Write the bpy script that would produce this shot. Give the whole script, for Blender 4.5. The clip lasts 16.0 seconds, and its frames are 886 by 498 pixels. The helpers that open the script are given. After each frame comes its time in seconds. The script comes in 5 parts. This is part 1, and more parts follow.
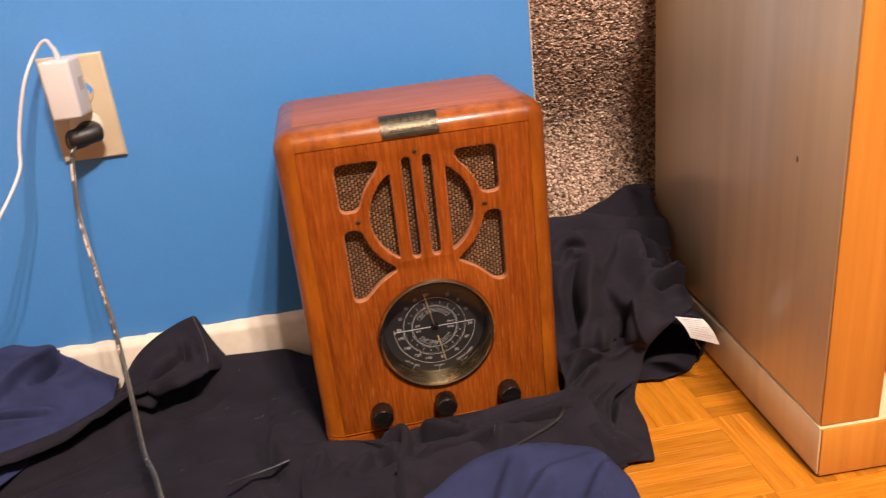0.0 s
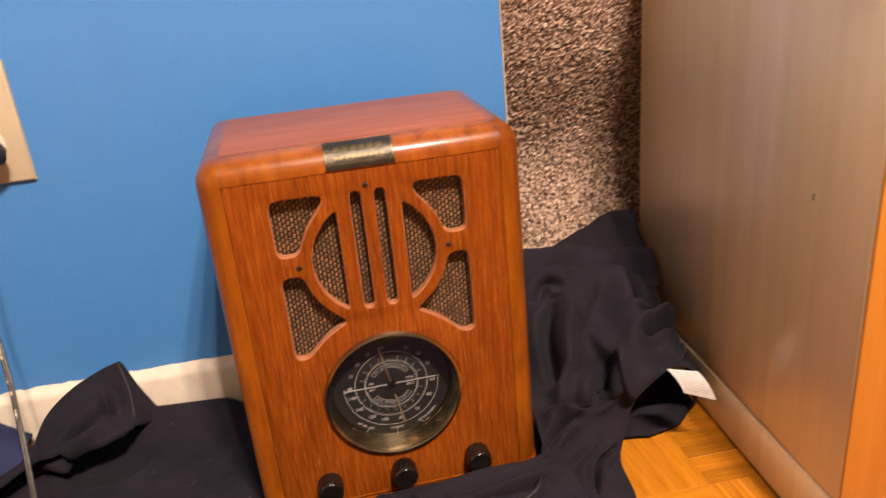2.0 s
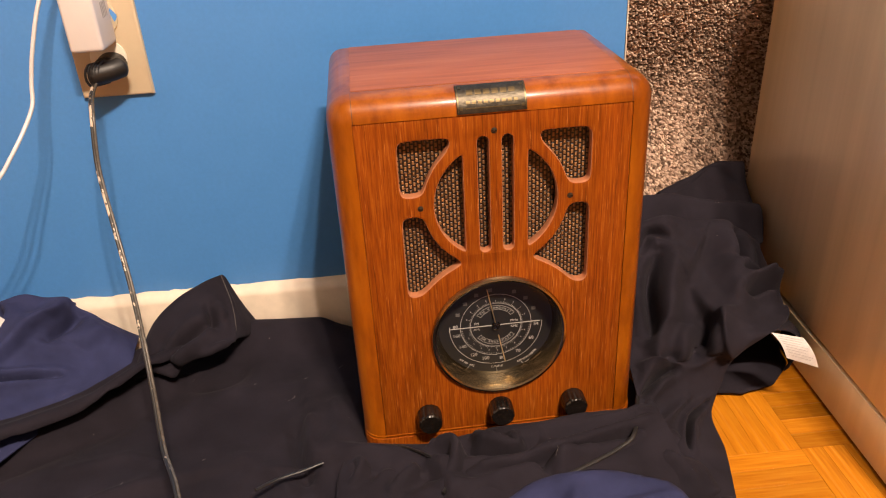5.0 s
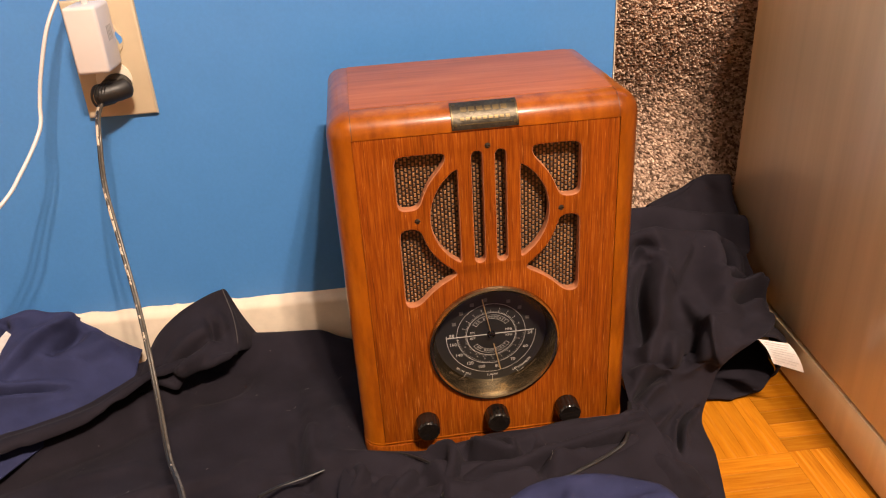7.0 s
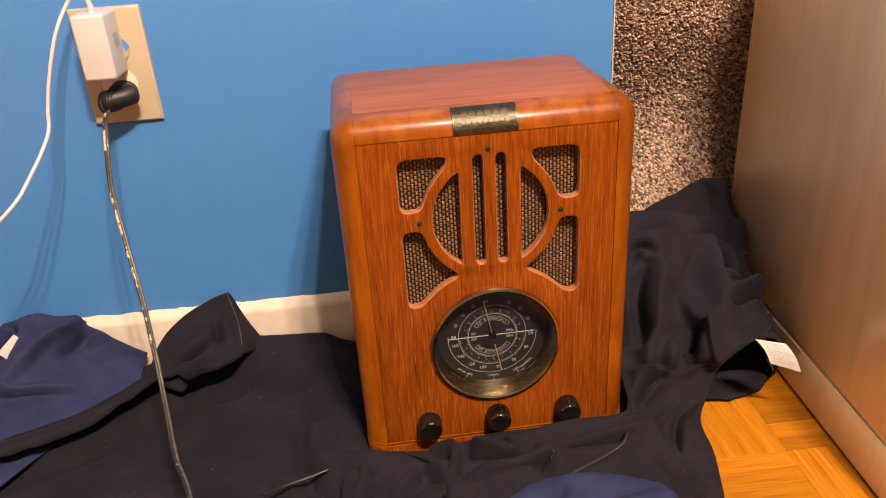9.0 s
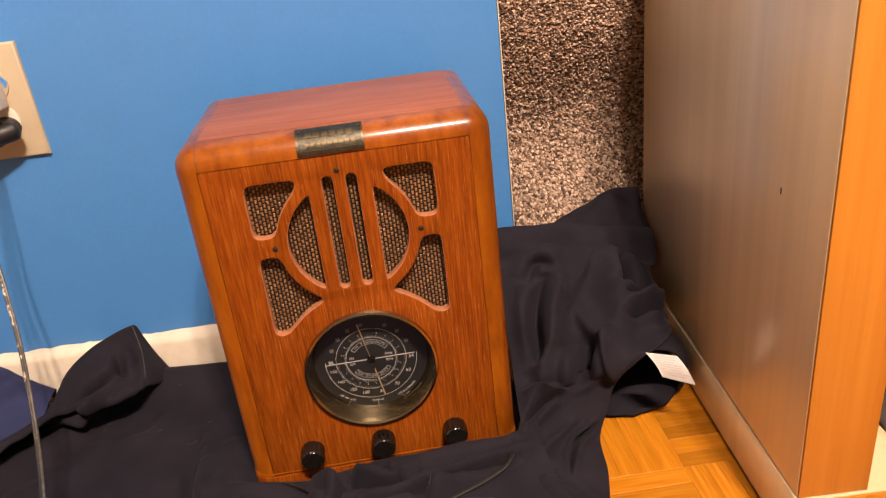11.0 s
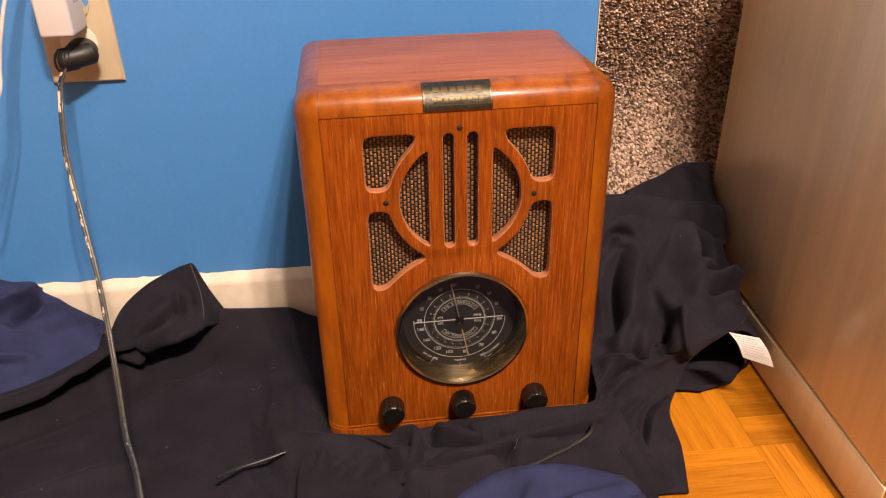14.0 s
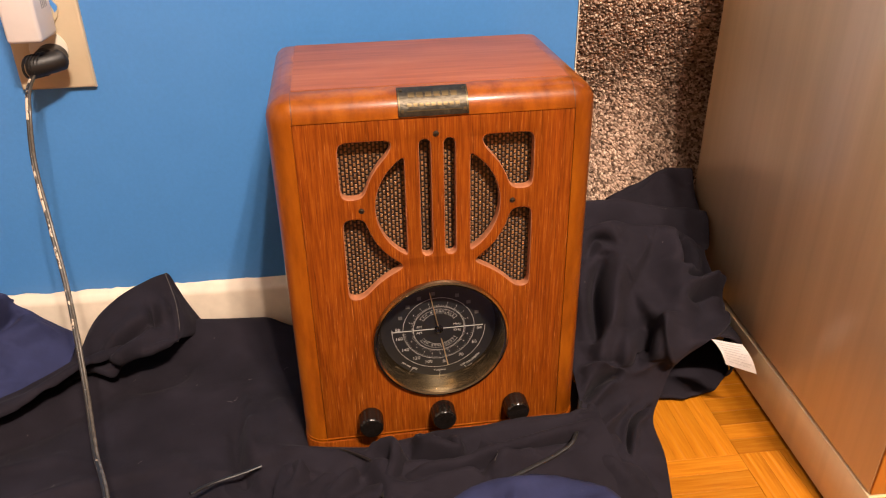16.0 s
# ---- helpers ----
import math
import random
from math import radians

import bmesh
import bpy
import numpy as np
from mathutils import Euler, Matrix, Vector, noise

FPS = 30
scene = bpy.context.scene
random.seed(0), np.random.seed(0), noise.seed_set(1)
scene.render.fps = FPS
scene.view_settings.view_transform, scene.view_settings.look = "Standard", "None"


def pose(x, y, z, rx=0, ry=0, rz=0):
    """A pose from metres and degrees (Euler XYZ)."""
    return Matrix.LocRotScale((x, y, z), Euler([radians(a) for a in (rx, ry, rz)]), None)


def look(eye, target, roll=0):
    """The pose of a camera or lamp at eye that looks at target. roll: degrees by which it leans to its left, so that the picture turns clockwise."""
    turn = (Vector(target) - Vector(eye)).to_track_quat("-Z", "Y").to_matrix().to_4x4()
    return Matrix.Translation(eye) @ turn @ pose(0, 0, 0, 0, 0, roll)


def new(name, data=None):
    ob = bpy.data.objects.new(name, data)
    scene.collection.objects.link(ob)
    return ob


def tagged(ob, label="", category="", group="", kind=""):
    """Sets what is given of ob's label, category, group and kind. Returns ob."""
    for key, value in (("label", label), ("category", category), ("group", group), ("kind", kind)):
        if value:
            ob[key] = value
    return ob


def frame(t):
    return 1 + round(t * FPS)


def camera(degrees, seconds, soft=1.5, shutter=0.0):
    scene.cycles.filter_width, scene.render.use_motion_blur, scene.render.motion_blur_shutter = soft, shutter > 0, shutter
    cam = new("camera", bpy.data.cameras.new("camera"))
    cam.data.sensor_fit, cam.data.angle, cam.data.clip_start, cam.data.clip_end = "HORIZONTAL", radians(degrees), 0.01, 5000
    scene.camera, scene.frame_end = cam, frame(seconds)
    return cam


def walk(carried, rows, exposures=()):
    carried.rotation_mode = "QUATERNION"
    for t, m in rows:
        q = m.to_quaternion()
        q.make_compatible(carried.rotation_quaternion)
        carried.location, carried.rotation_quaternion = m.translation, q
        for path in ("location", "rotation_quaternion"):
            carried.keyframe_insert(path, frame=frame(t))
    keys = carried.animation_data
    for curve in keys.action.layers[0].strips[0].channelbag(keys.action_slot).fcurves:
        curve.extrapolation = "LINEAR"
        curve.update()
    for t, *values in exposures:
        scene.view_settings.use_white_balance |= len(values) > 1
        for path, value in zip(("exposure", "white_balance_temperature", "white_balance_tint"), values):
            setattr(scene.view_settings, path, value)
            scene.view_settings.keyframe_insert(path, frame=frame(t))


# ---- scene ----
cam = camera(60.0, 16.0, soft=1.1, shutter=0.5)
PATH = [
    (0, (-0.074, -0.916, 0.488), (0.121, 0.933, -0.249), -6.5),
    (0.5, (-0.01, -0.905, 0.489), (0.201, 0.946, -0.238), -9.5),
    (0.6, (0.0, -0.895, 0.495), (0.224, 0.951, -0.24), -9.8),
    (1, (-0.034, -0.841, 0.481), (0.358, 0.971, -0.268), -5.3),
    (1.5, (-0.04, -0.82, 0.489), (0.305, 1.023, -0.208), -6.3),
    (2, (-0.046, -0.805, 0.483), (0.222, 1.033, -0.259), -5.7),
    (2.5, (-0.082, -0.751, 0.466), (0.079, 1.06, -0.369), -5.4),
    (3, (-0.103, -0.731, 0.475), (0.013, 1.071, -0.385), -4.7),
    (3.5, (-0.102, -0.769, 0.496), (0.012, 1.032, -0.366), -4.6),
    (4, (-0.089, -0.789, 0.516), (0.043, 1.013, -0.341), -4.0),
    (4.5, (-0.098, -0.784, 0.508), (0.033, 0.998, -0.392), -3.3),
    (5, (-0.097, -0.786, 0.512), (0.014, 0.975, -0.429), -3.3),
    (7.5, (-0.101, -0.812, 0.518), (0.032, 0.973, -0.376), -3.5),
    (8, (-0.104, -0.814, 0.519), (0.031, 0.971, -0.372), -3.3),
    (8.2, (-0.106, -0.816, 0.52), (0.03, 0.97, -0.369), -3.3),
    (10.3, (-0.027, -0.837, 0.509), (0.069, 0.962, -0.358), -5.8),
    (10.5, (0.0, -0.841, 0.506), (0.093, 0.963, -0.353), -6.2),
    (11, (0.031, -0.819, 0.505), (0.116, 0.994, -0.334), -6.8),
    (11.5, (0.045, -0.8, 0.505), (0.125, 1.018, -0.325), -6.9),
    (12, (0.039, -0.8, 0.514), (0.13, 1.017, -0.317), -6.4),
    (12.5, (-0.036, -0.784, 0.517), (0.066, 1.001, -0.381), -3.9),
    (13, (-0.086, -0.781, 0.511), (0.018, 0.973, -0.444), -2.0),
    (13.5, (-0.088, -0.79, 0.516), (0.045, 0.954, -0.454), -1.3),
    (14, (-0.084, -0.793, 0.518), (0.075, 0.953, -0.445), -1.2),
    (14.5, (-0.079, -0.79, 0.516), (0.093, 0.958, -0.441), -1.1),
    (15, (-0.08, -0.789, 0.514), (0.103, 0.961, -0.437), -1.1),
    (15.5, (-0.081, -0.787, 0.513), (0.109, 0.963, -0.436), -1.1),
    (16, (-0.075, -0.783, 0.513), (0.118, 0.968, -0.435), -1.1),
]
walk(cam, [(t, look(eye, target, roll)) for t, eye, target, roll in PATH],
     [(0.0, 0.0, 6150.0, 10.0), (1.0, 0.0, 6250.0, 10.0), (2.5, 0.0, 6500.0, 10.0), (5.0, 0.0, 6850.0, 10.0), (8.2, 0.0, 6850.0, 10.0), (11.0, 0.0, 6650.0, 10.0), (16.0, 0.0, 6550.0, 10.0)])

# ---- light ----
world = bpy.data.worlds.new("room_dark")
world.use_nodes = True
world.node_tree.nodes["Background"].inputs["Color"].default_value = (1.0, 0.85, 0.7, 1)
world.node_tree.nodes["Background"].inputs["Strength"].default_value = 0.006
scene.world = world


def bulb(name, place, watts, radius, colour):
    lamp = bpy.data.lights.new(name, "POINT")
    lamp.energy, lamp.shadow_soft_size, lamp.color = watts, radius, colour
    ob = new(name, lamp)
    ob.location = place
    return ob


WARM = (1.0, 0.81, 0.67)
for bx in (0.26, 0.40, 0.52):
    bulb("ceiling_bulb", (bx, -1.73, 2.20), 150.0, 0.03, WARM)
scene.view_settings.exposure = 0.0


# ---- materials ----
def rgb(c):
    return (c[0], c[1], c[2], 1.0)


class Nodes:
    """A small writer of node trees."""

    def __init__(self, name):
        self.mat = bpy.data.materials.new(name)
        self.mat.use_nodes = True
        self.tree = self.mat.node_tree
        self.bsdf = self.tree.nodes["Principled BSDF"]

    def add(self, kind, values=(), **props):
        node = self.tree.nodes.new(kind)
        for key, value in values:
            node.inputs[key].default_value = value
        for key, value in props.items():
            setattr(node, key, value)
        return node

    def link(self, a, out, b, into):
        self.tree.links.new(a.outputs[out], b.inputs[into])

    def coords(self, scale=(1, 1, 1), turn=(0, 0, 0), source="Object"):
        tc = self.add("ShaderNodeTexCoord")
        mp = self.add("ShaderNodeMapping", (("Scale", scale), ("Rotation", turn)))
        self.link(tc, source, mp, "Vector")
        return mp

    def noise(self, mp, scale, detail=4.0, rough=0.55, distort=0.0):
        n = self.add("ShaderNodeTexNoise", (("Scale", scale), ("Detail", detail), ("Roughness", rough), ("Distortion", distort)))
        self.link(mp, "Vector", n, "Vector")
        return n

    def ramp(self, src, out, stops):
        r = self.add("ShaderNodeValToRGB")
        els = r.color_ramp.elements
        els[0].position, els[0].color = stops[0][0], rgb(stops[0][1])
        els[1].position, els[1].color = stops[-1][0], rgb(stops[-1][1])
        for p, c in stops[1:-1]:
            e = els.new(p)
            e.color = rgb(c)
        self.link(src, out, r, "Fac")
        return r

    def mix(self, fac, a, b, mode="MIX"):
        m = self.add("ShaderNodeMix", data_type="RGBA", blend_type=mode)
        for value, key in ((fac, 0), (a, 6), (b, 7)):
            if isinstance(value, tuple) and len(value) == 2 and not isinstance(value[0], float):
                self.tree.links.new(value[0].outputs[value[1]], m.inputs[key])
            elif isinstance(value, tuple):
                m.inputs[key].default_value = rgb(value)
            else:
                m.inputs[key].default_value = value
        return m

    def bump(self, src, out, strength, distance, before=None):
        b = self.add("ShaderNodeBump", (("Strength", strength), ("Distance", distance)))
        self.link(src, out, b, "Height")
        if before:
            self.link(before, "Normal", b, "Normal")
        self.link(b, "Normal", self.bsdf, "Normal")
        return b

    def set(self, **kw):
        for key, value in kw.items():
            self.bsdf.inputs[key.replace("_", " ")].default_value = value
        return self


def plain(name, c, rough=0.5, metal=0.0, spread=0.12, scale=60.0, bump=0.1, coat=0.0):
    """A surface of one colour with faint mottling, uneven gloss and fine relief."""
    n = Nodes(name)
    mp = n.coords()
    a, b = n.noise(mp, scale), n.noise(mp, scale * 0.12, 3.0)
    lo, hi = tuple(v * (1 - spread) for v in c), tuple(min(1.0, v * (1 + spread)) for v in c)
    r1 = n.ramp(a, "Fac", ((0.3, lo), (0.7, hi)))
    r2 = n.ramp(b, "Fac", ((0.3, (1 - spread, 1 - spread, 1 - spread)), (0.7, (1, 1, 1))))
    m = n.mix(1.0, (r1, 0), (r2, 0), "MULTIPLY")
    n.link(m, 2, n.bsdf, "Base Color")
    rr = n.add("ShaderNodeMapRange", (("To Min", max(0.02, rough - 0.08)), ("To Max", min(1.0, rough + 0.08))))
    n.link(b, "Fac", rr, "Value")
    n.link(rr, "Result", n.bsdf, "Roughness")
    n.set(Metallic=metal, Coat_Weight=coat)
    if bump:
        n.bump(a, "Fac", bump, 0.001)
    return n.mat


def wood(name, dark, mid, light, grain=(240, 240, 6), rough=0.35, coat=0.2, fine=0.35, turn=(0, 0, 0), vary=0.0, fleck=None, shine=0.25):
    """Wood with long streaks along its grain, pores and broad bands."""
    n = Nodes(name)
    mp = n.coords(grain, turn)
    broad = n.coords(tuple(g * 0.08 for g in grain), turn)
    a, b = n.noise(mp, 1.0, 5.0, 0.62), n.noise(broad, 1.0, 3.0, 0.5, 0.6)
    r1 = n.ramp(a, "Fac", ((0.28, dark), (0.5, mid), (0.74, light)))
    r2 = n.ramp(b, "Fac", ((0.3, (1 - fine, 1 - fine, 1 - fine)), (0.65, (1.0, 1.0, 1.0))))
    m = n.mix(1.0, (r1, 0), (r2, 0), "MULTIPLY")
    last = m
    if fleck:
        open_pores = n.noise(n.coords(tuple(g * 1.5 for g in grain), turn), 1.0, 2.0, 0.5)
        gate = n.ramp(open_pores, "Fac", ((0.63, (0, 0, 0)), (0.76, (0.6, 0.6, 0.6))))
        last = m = n.mix((gate, 0), (m, 2), fleck)
    if vary:
        oi = n.add("ShaderNodeObjectInfo")
        ri = n.add("ShaderNodeNewGeometry")
        add = n.add("ShaderNodeMath", operation="ADD")
        n.link(oi, "Random", add, 0)
        n.link(ri, "Random Per Island", add, 1)
        fr = n.add("ShaderNodeMath", operation="FRACT")
        n.link(add, 0, fr, 0)
        tone = n.ramp(fr, 0, ((0.0, (1 - vary, 1 - vary, 1 - vary)), (1.0, (1 + vary * 0.4, 1 + vary * 0.4, 1 + vary * 0.4))))
        last = n.mix(1.0, (m, 2), (tone, 0), "MULTIPLY")
    n.link(last, 2, n.bsdf, "Base Color")
    rr = n.add("ShaderNodeMapRange", (("To Min", rough - 0.08), ("To Max", rough + 0.12)))
    n.link(b, "Fac", rr, "Value")
    n.link(rr, "Result", n.bsdf, "Roughness")
    n.set(Coat_Weight=coat, Coat_Roughness=shine)
    n.bsdf.inputs["Specular IOR Level"].default_value = 0.18
    n.bump(a, "Fac", 0.12, 0.0006)
    return n.mat


def cloth_mat(name, c, lint=0.5):
    """Soft knitted fabric: fine weave, fuzz and a few pale hairs and specks of lint."""
    n = Nodes(name)
    mp = n.coords()
    weave, worn = n.noise(mp, 1400.0, 2.0), n.noise(mp, 22.0, 4.0)
    base = n.ramp(worn, "Fac", ((0.3, tuple(v * 0.75 for v in c)), (0.7, tuple(v * 1.25 for v in c))))
    vor = n.add("ShaderNodeTexVoronoi", (("Scale", 160.0),))
    n.link(mp, "Vector", vor, "Vector")
    gate = n.noise(mp, 34.0, 2.0)
    near = n.add("ShaderNodeMath", operation="LESS_THAN")
    n.link(vor, "Distance", near, 0)
    near.inputs[1].default_value = 0.085
    high = n.add("ShaderNodeMath", operation="GREATER_THAN")
    n.link(gate, "Fac", high, 0)
    high.inputs[1].default_value = 0.66
    both = n.add("ShaderNodeMath", operation="MULTIPLY")
    n.link(near, 0, both, 0)
    n.link(high, 0, both, 1)
    amount = n.add("ShaderNodeMath", operation="MULTIPLY")
    n.link(both, 0, amount, 0)
    amount.inputs[1].default_value = lint
    m = n.mix((amount, 0), (base, 0), (0.32, 0.29, 0.26))
    n.link(m, 2, n.bsdf, "Base Color")
    n.set(Roughness=0.92, Sheen_Weight=0.03, Sheen_Roughness=0.5)
    n.bsdf.inputs["Sheen Tint"].default_value = (0.6, 0.55, 0.6, 1)
    n.bsdf.inputs["Specular IOR Level"].default_value = 0.12
    b1 = n.bump(weave, "Fac", 0.35, 0.0006)
    n.bump(n.noise(mp, 120.0, 3.0), "Fac", 0.25, 0.002, b1)
    return n.mat


def carpet_mat(name):
    n = Nodes(name)
    mp = n.coords()
    a, b = n.noise(mp, 420.0, 3.0, 0.7), n.noise(mp, 40.0, 3.0)
    vor = n.add("ShaderNodeTexVoronoi", (("Scale", 330.0), ("Randomness", 1.0)))
    n.link(mp, "Vector", vor, "Vector")
    oi = n.add("ShaderNodeNewGeometry")
    r = n.ramp(oi, "Random Per Island", ((0.0, (0.11, 0.068, 0.048)), (0.3, (0.34, 0.225, 0.16)), (0.65, (0.68, 0.48, 0.36)), (1.0, (0.90, 0.70, 0.54))))
    r2 = n.ramp(a, "Fac", ((0.3, (0.65, 0.65, 0.65)), (0.7, (1, 1, 1))))
    m = n.mix(1.0, (r, 0), (r2, 0), "MULTIPLY")
    r3 = n.ramp(b, "Fac", ((0.3, (0.85, 0.83, 0.82)), (0.7, (1, 1, 1))))
    m2 = n.mix(1.0, (m, 2), (r3, 0), "MULTIPLY")
    n.link(m2, 2, n.bsdf, "Base Color")
    n.set(Roughness=0.95)
    n.bsdf.inputs["Specular IOR Level"].default_value = 0.15
    return n.mat


def grille_mat(name):
    """Woven speaker cloth: staggered pale threads over a dark ground."""
    n = Nodes(name)
    mp = n.coords((1, 1, 1), (math.pi / 2, 0, math.pi / 2))
    tc = n.add("ShaderNodeTexCoord")
    sep = n.add("ShaderNodeSeparateXYZ")
    n.link(tc, "Object", sep, "Vector")
    com = n.add("ShaderNodeCombineXYZ")
    n.link(sep, "Z", com, "X")
    n.link(sep, "X", com, "Y")
    br = n.add("ShaderNodeTexBrick", (("Scale", 1.0), ("Mortar Size", 0.00105), ("Mortar Smooth", 0.75), ("Bias", -0.1), ("Brick Width", 0.0045), ("Row Height", 0.0031)), offset=0.5)
    br.inputs["Color1"].default_value = rgb((0.30, 0.15, 0.06))
    br.inputs["Color2"].default_value = rgb((0.13, 0.062, 0.026))
    br.inputs["Mortar"].default_value = rgb((0.012, 0.008, 0.006))
    n.link(com, "Vector", br, "Vector")
    n.link(br, "Color", n.bsdf, "Base Color")
    n.set(Roughness=0.38)
    inv = n.add("ShaderNodeMath", operation="SUBTRACT")
    inv.inputs[0].default_value = 1.0
    n.link(br, "Fac", inv, 1)
    n.bump(inv, 0, 0.8, 0.0012)
    return n.mat


def cord_mat(name):
    """Dark flat cord flecked with old pale paint."""
    n = Nodes(name)
    mp = n.coords((1, 1, 0.35))
    a = n.noise(mp, 85.0, 4.0, 0.7)
    tc = n.add("ShaderNodeTexCoord")
    sep = n.add("ShaderNodeSeparateXYZ")
    n.link(tc, "Object", sep, "Vector")
    worn = n.add("ShaderNodeMapRange", (("From Min", 0.10), ("From Max", 0.32), ("To Min", -0.05), ("To Max", 0.06)))
    n.link(sep, "Z", worn, "Value")
    total = n.add("ShaderNodeMath", operation="ADD")
    n.link(a, "Fac", total, 0)
    n.link(worn, "Result", total, 1)
    r = n.ramp(total, 0, ((0.50, (0.02, 0.017, 0.015)), (0.555, (0.02, 0.017, 0.015)), (0.575, (0.55, 0.43, 0.32))))
    n.link(r, "Color", n.bsdf, "Base Color")
    n.set(Roughness=0.4)
    n.bump(a, "Fac", 0.3, 0.0008)
    return n.mat


BLUE = plain("blue_wall_paint", (0.080, 0.276, 0.665), 0.42, 0, 0.035, 240.0, 0.10)
# walls out of view, toned dark to hold back fill light
DIMWALL = plain("dim_wall_paint", (0.16, 0.145, 0.13), 0.6, 0, 0.035, 60.0, 0.10)
CREAM = plain("cream_gloss_paint", (0.74, 0.63, 0.50), 0.4, 0, 0.07, 60.0, 0.15)
# added wall out of view, pale so its bounce brightens the bookcase side
BOUNCEWALL = plain("bounce_wall_paint", (0.58, 0.52, 0.43), 0.6, 0, 0.04, 50.0, 0.1)
# ceiling out of view, toned dark to keep bounced light low
CEIL = plain("ceiling_paint", (0.20, 0.185, 0.17), 0.9, 0, 0.04, 50.0, 0.1)
GROUT = plain("dark_joint", (0.22, 0.085, 0.015), 0.8, 0, 0.2, 100.0, 0.1)
PARQUET_X = wood("oak_strip", (0.44, 0.132, 0.006), (0.60, 0.210, 0.012), (0.70, 0.295, 0.028), (14, 260, 260), 0.26, 0.45, 0.30, vary=0.34)
PARQUET_Y = wood("oak_strip_turned", (0.44, 0.132, 0.006), (0.60, 0.210, 0.012), (0.70, 0.295, 0.028), (260, 14, 260), 0.26, 0.45, 0.30, vary=0.34)
PANEL = wood("mahogany_veneer", (0.125, 0.019, 0.0015), (0.235, 0.049, 0.0025), (0.34, 0.092, 0.007), (900, 900, 30), 0.42, 0.06, 0.22, fleck=(0.52, 0.20, 0.045))
TRIM = wood("varnished_trim", (0.20, 0.040, 0.002), (0.35, 0.086, 0.004), (0.48, 0.135, 0.007), (60, 60, 14), 0.32, 0.5, 0.45, shine=0.14)
TOPWOOD = wood("reddish_top_veneer", (0.24, 0.070, 0.034), (0.33, 0.100, 0.046), (0.41, 0.140, 0.068), (9, 110, 110), 0.46, 0.14, 0.26)
# the side's lighter, greyer colour stands in for light it reflects
CABSIDE = wood("lightened_laminate", (0.68, 0.51, 0.29), (0.76, 0.57, 0.33), (0.83, 0.63, 0.37), (38, 38, 0.8), 0.30, 0.9, 0.12)
CABFRONT = wood("beech_edge", (0.46, 0.170, 0.020), (0.53, 0.205, 0.027), (0.59, 0.24, 0.036), (90, 90, 3), 0.42, 0.08, 0.10)
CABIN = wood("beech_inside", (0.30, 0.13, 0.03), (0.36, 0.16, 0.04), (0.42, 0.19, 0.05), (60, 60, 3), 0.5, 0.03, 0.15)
PALEBOARD = plain("pale_board", (0.62, 0.52, 0.36), 0.45, 0, 0.08, 40.0, 0.05)
BLACKCLOTH = cloth_mat("black_fleece", (0.0152, 0.0126, 0.0176), 0.55)
NAVYCLOTH = cloth_mat("navy_fleece", (0.027, 0.031, 0.078), 0.25)
CARPET = carpet_mat("carpet_pile")
BACKING = plain("carpet_backing", (0.30, 0.20, 0.14), 0.9, 0, 0.2, 200.0, 0.3)
BASEJOINT = plain("dark_wood_joint", (0.10, 0.022, 0.004), 0.5, 0, 0.2, 200.0, 0.0)
# sawn edge tone, paled to include light caught on the rims
LITEDGE = plain("lit_sawn_edge", (0.40, 0.15, 0.065), 0.7, 0, 0.15, 200.0, 0.1)
GRILLE = grille_mat("speaker_cloth")
BRASS = plain("aged_brass", (0.42, 0.32, 0.19), 0.20, 1.0, 0.05, 120.0, 0.0)
PLAQUE = plain("antique_plaque", (0.065, 0.055, 0.040), 0.42, 0.85, 0.3, 260.0, 0.35)
PLAQUEHI = plain("rubbed_brass", (0.12, 0.088, 0.046), 0.42, 1.0, 0.1, 260.0, 0.1)
DIALBLACK = plain("dial_face", (0.014, 0.013, 0.012), 0.5, 0, 0.1, 60.0, 0.0)
INK = plain("dial_print", (0.50, 0.48, 0.44), 0.6, 0, 0.05, 200.0, 0.0)
# dim print for boxes; on the dial it stands for shaded figures
INKDIM = plain("dim_print", (0.13, 0.12, 0.11), 0.6, 0, 0.1, 200.0, 0.0)
GOLD = plain("needle_gold", (0.62, 0.46, 0.24), 0.35, 0.8, 0.05, 200.0, 0.0)
BAKELITE = plain("black_bakelite", (0.008, 0.006, 0.005), 0.16, 0, 0.1, 90.0, 0.02, 0.1)
SCREW = plain("dark_screw", (0.09, 0.075, 0.06), 0.35, 0.9, 0.2, 400.0, 0.1)
PLATE = plain("ivory_plastic", (0.54, 0.44, 0.30), 0.42, 0, 0.04, 40.0, 0.03)
WHITE = plain("white_plastic", (0.63, 0.585, 0.57), 0.38, 0, 0.02, 40.0, 0.02)
SOCKET = plain("socket_white", (0.72, 0.66, 0.55), 0.4, 0, 0.03, 40.0, 0.02)
RUBBER = plain("black_rubber", (0.014, 0.012, 0.011), 0.46, 0, 0.15, 200.0, 0.1)
CORD = cord_mat("paint_flecked_cord")
CORDGLINT = plain("cord_highlight", (0.10, 0.085, 0.07), 0.25, 0, 0.35, 160.0, 0.2)
SEAM = plain("seam_thread", (0.075, 0.066, 0.062), 0.9, 0, 0.2, 300.0, 0.2)
LINT = plain("pale_lint", (0.30, 0.27, 0.25), 0.9, 0, 0.1, 300.0, 0.0)
TAGMAT = plain("white_label_cloth", (0.55, 0.52, 0.50), 0.85, 0, 0.06, 300.0, 0.3)
TAGINK = plain("label_print", (0.36, 0.34, 0.33), 0.9, 0, 0.1, 300.0, 0.0)
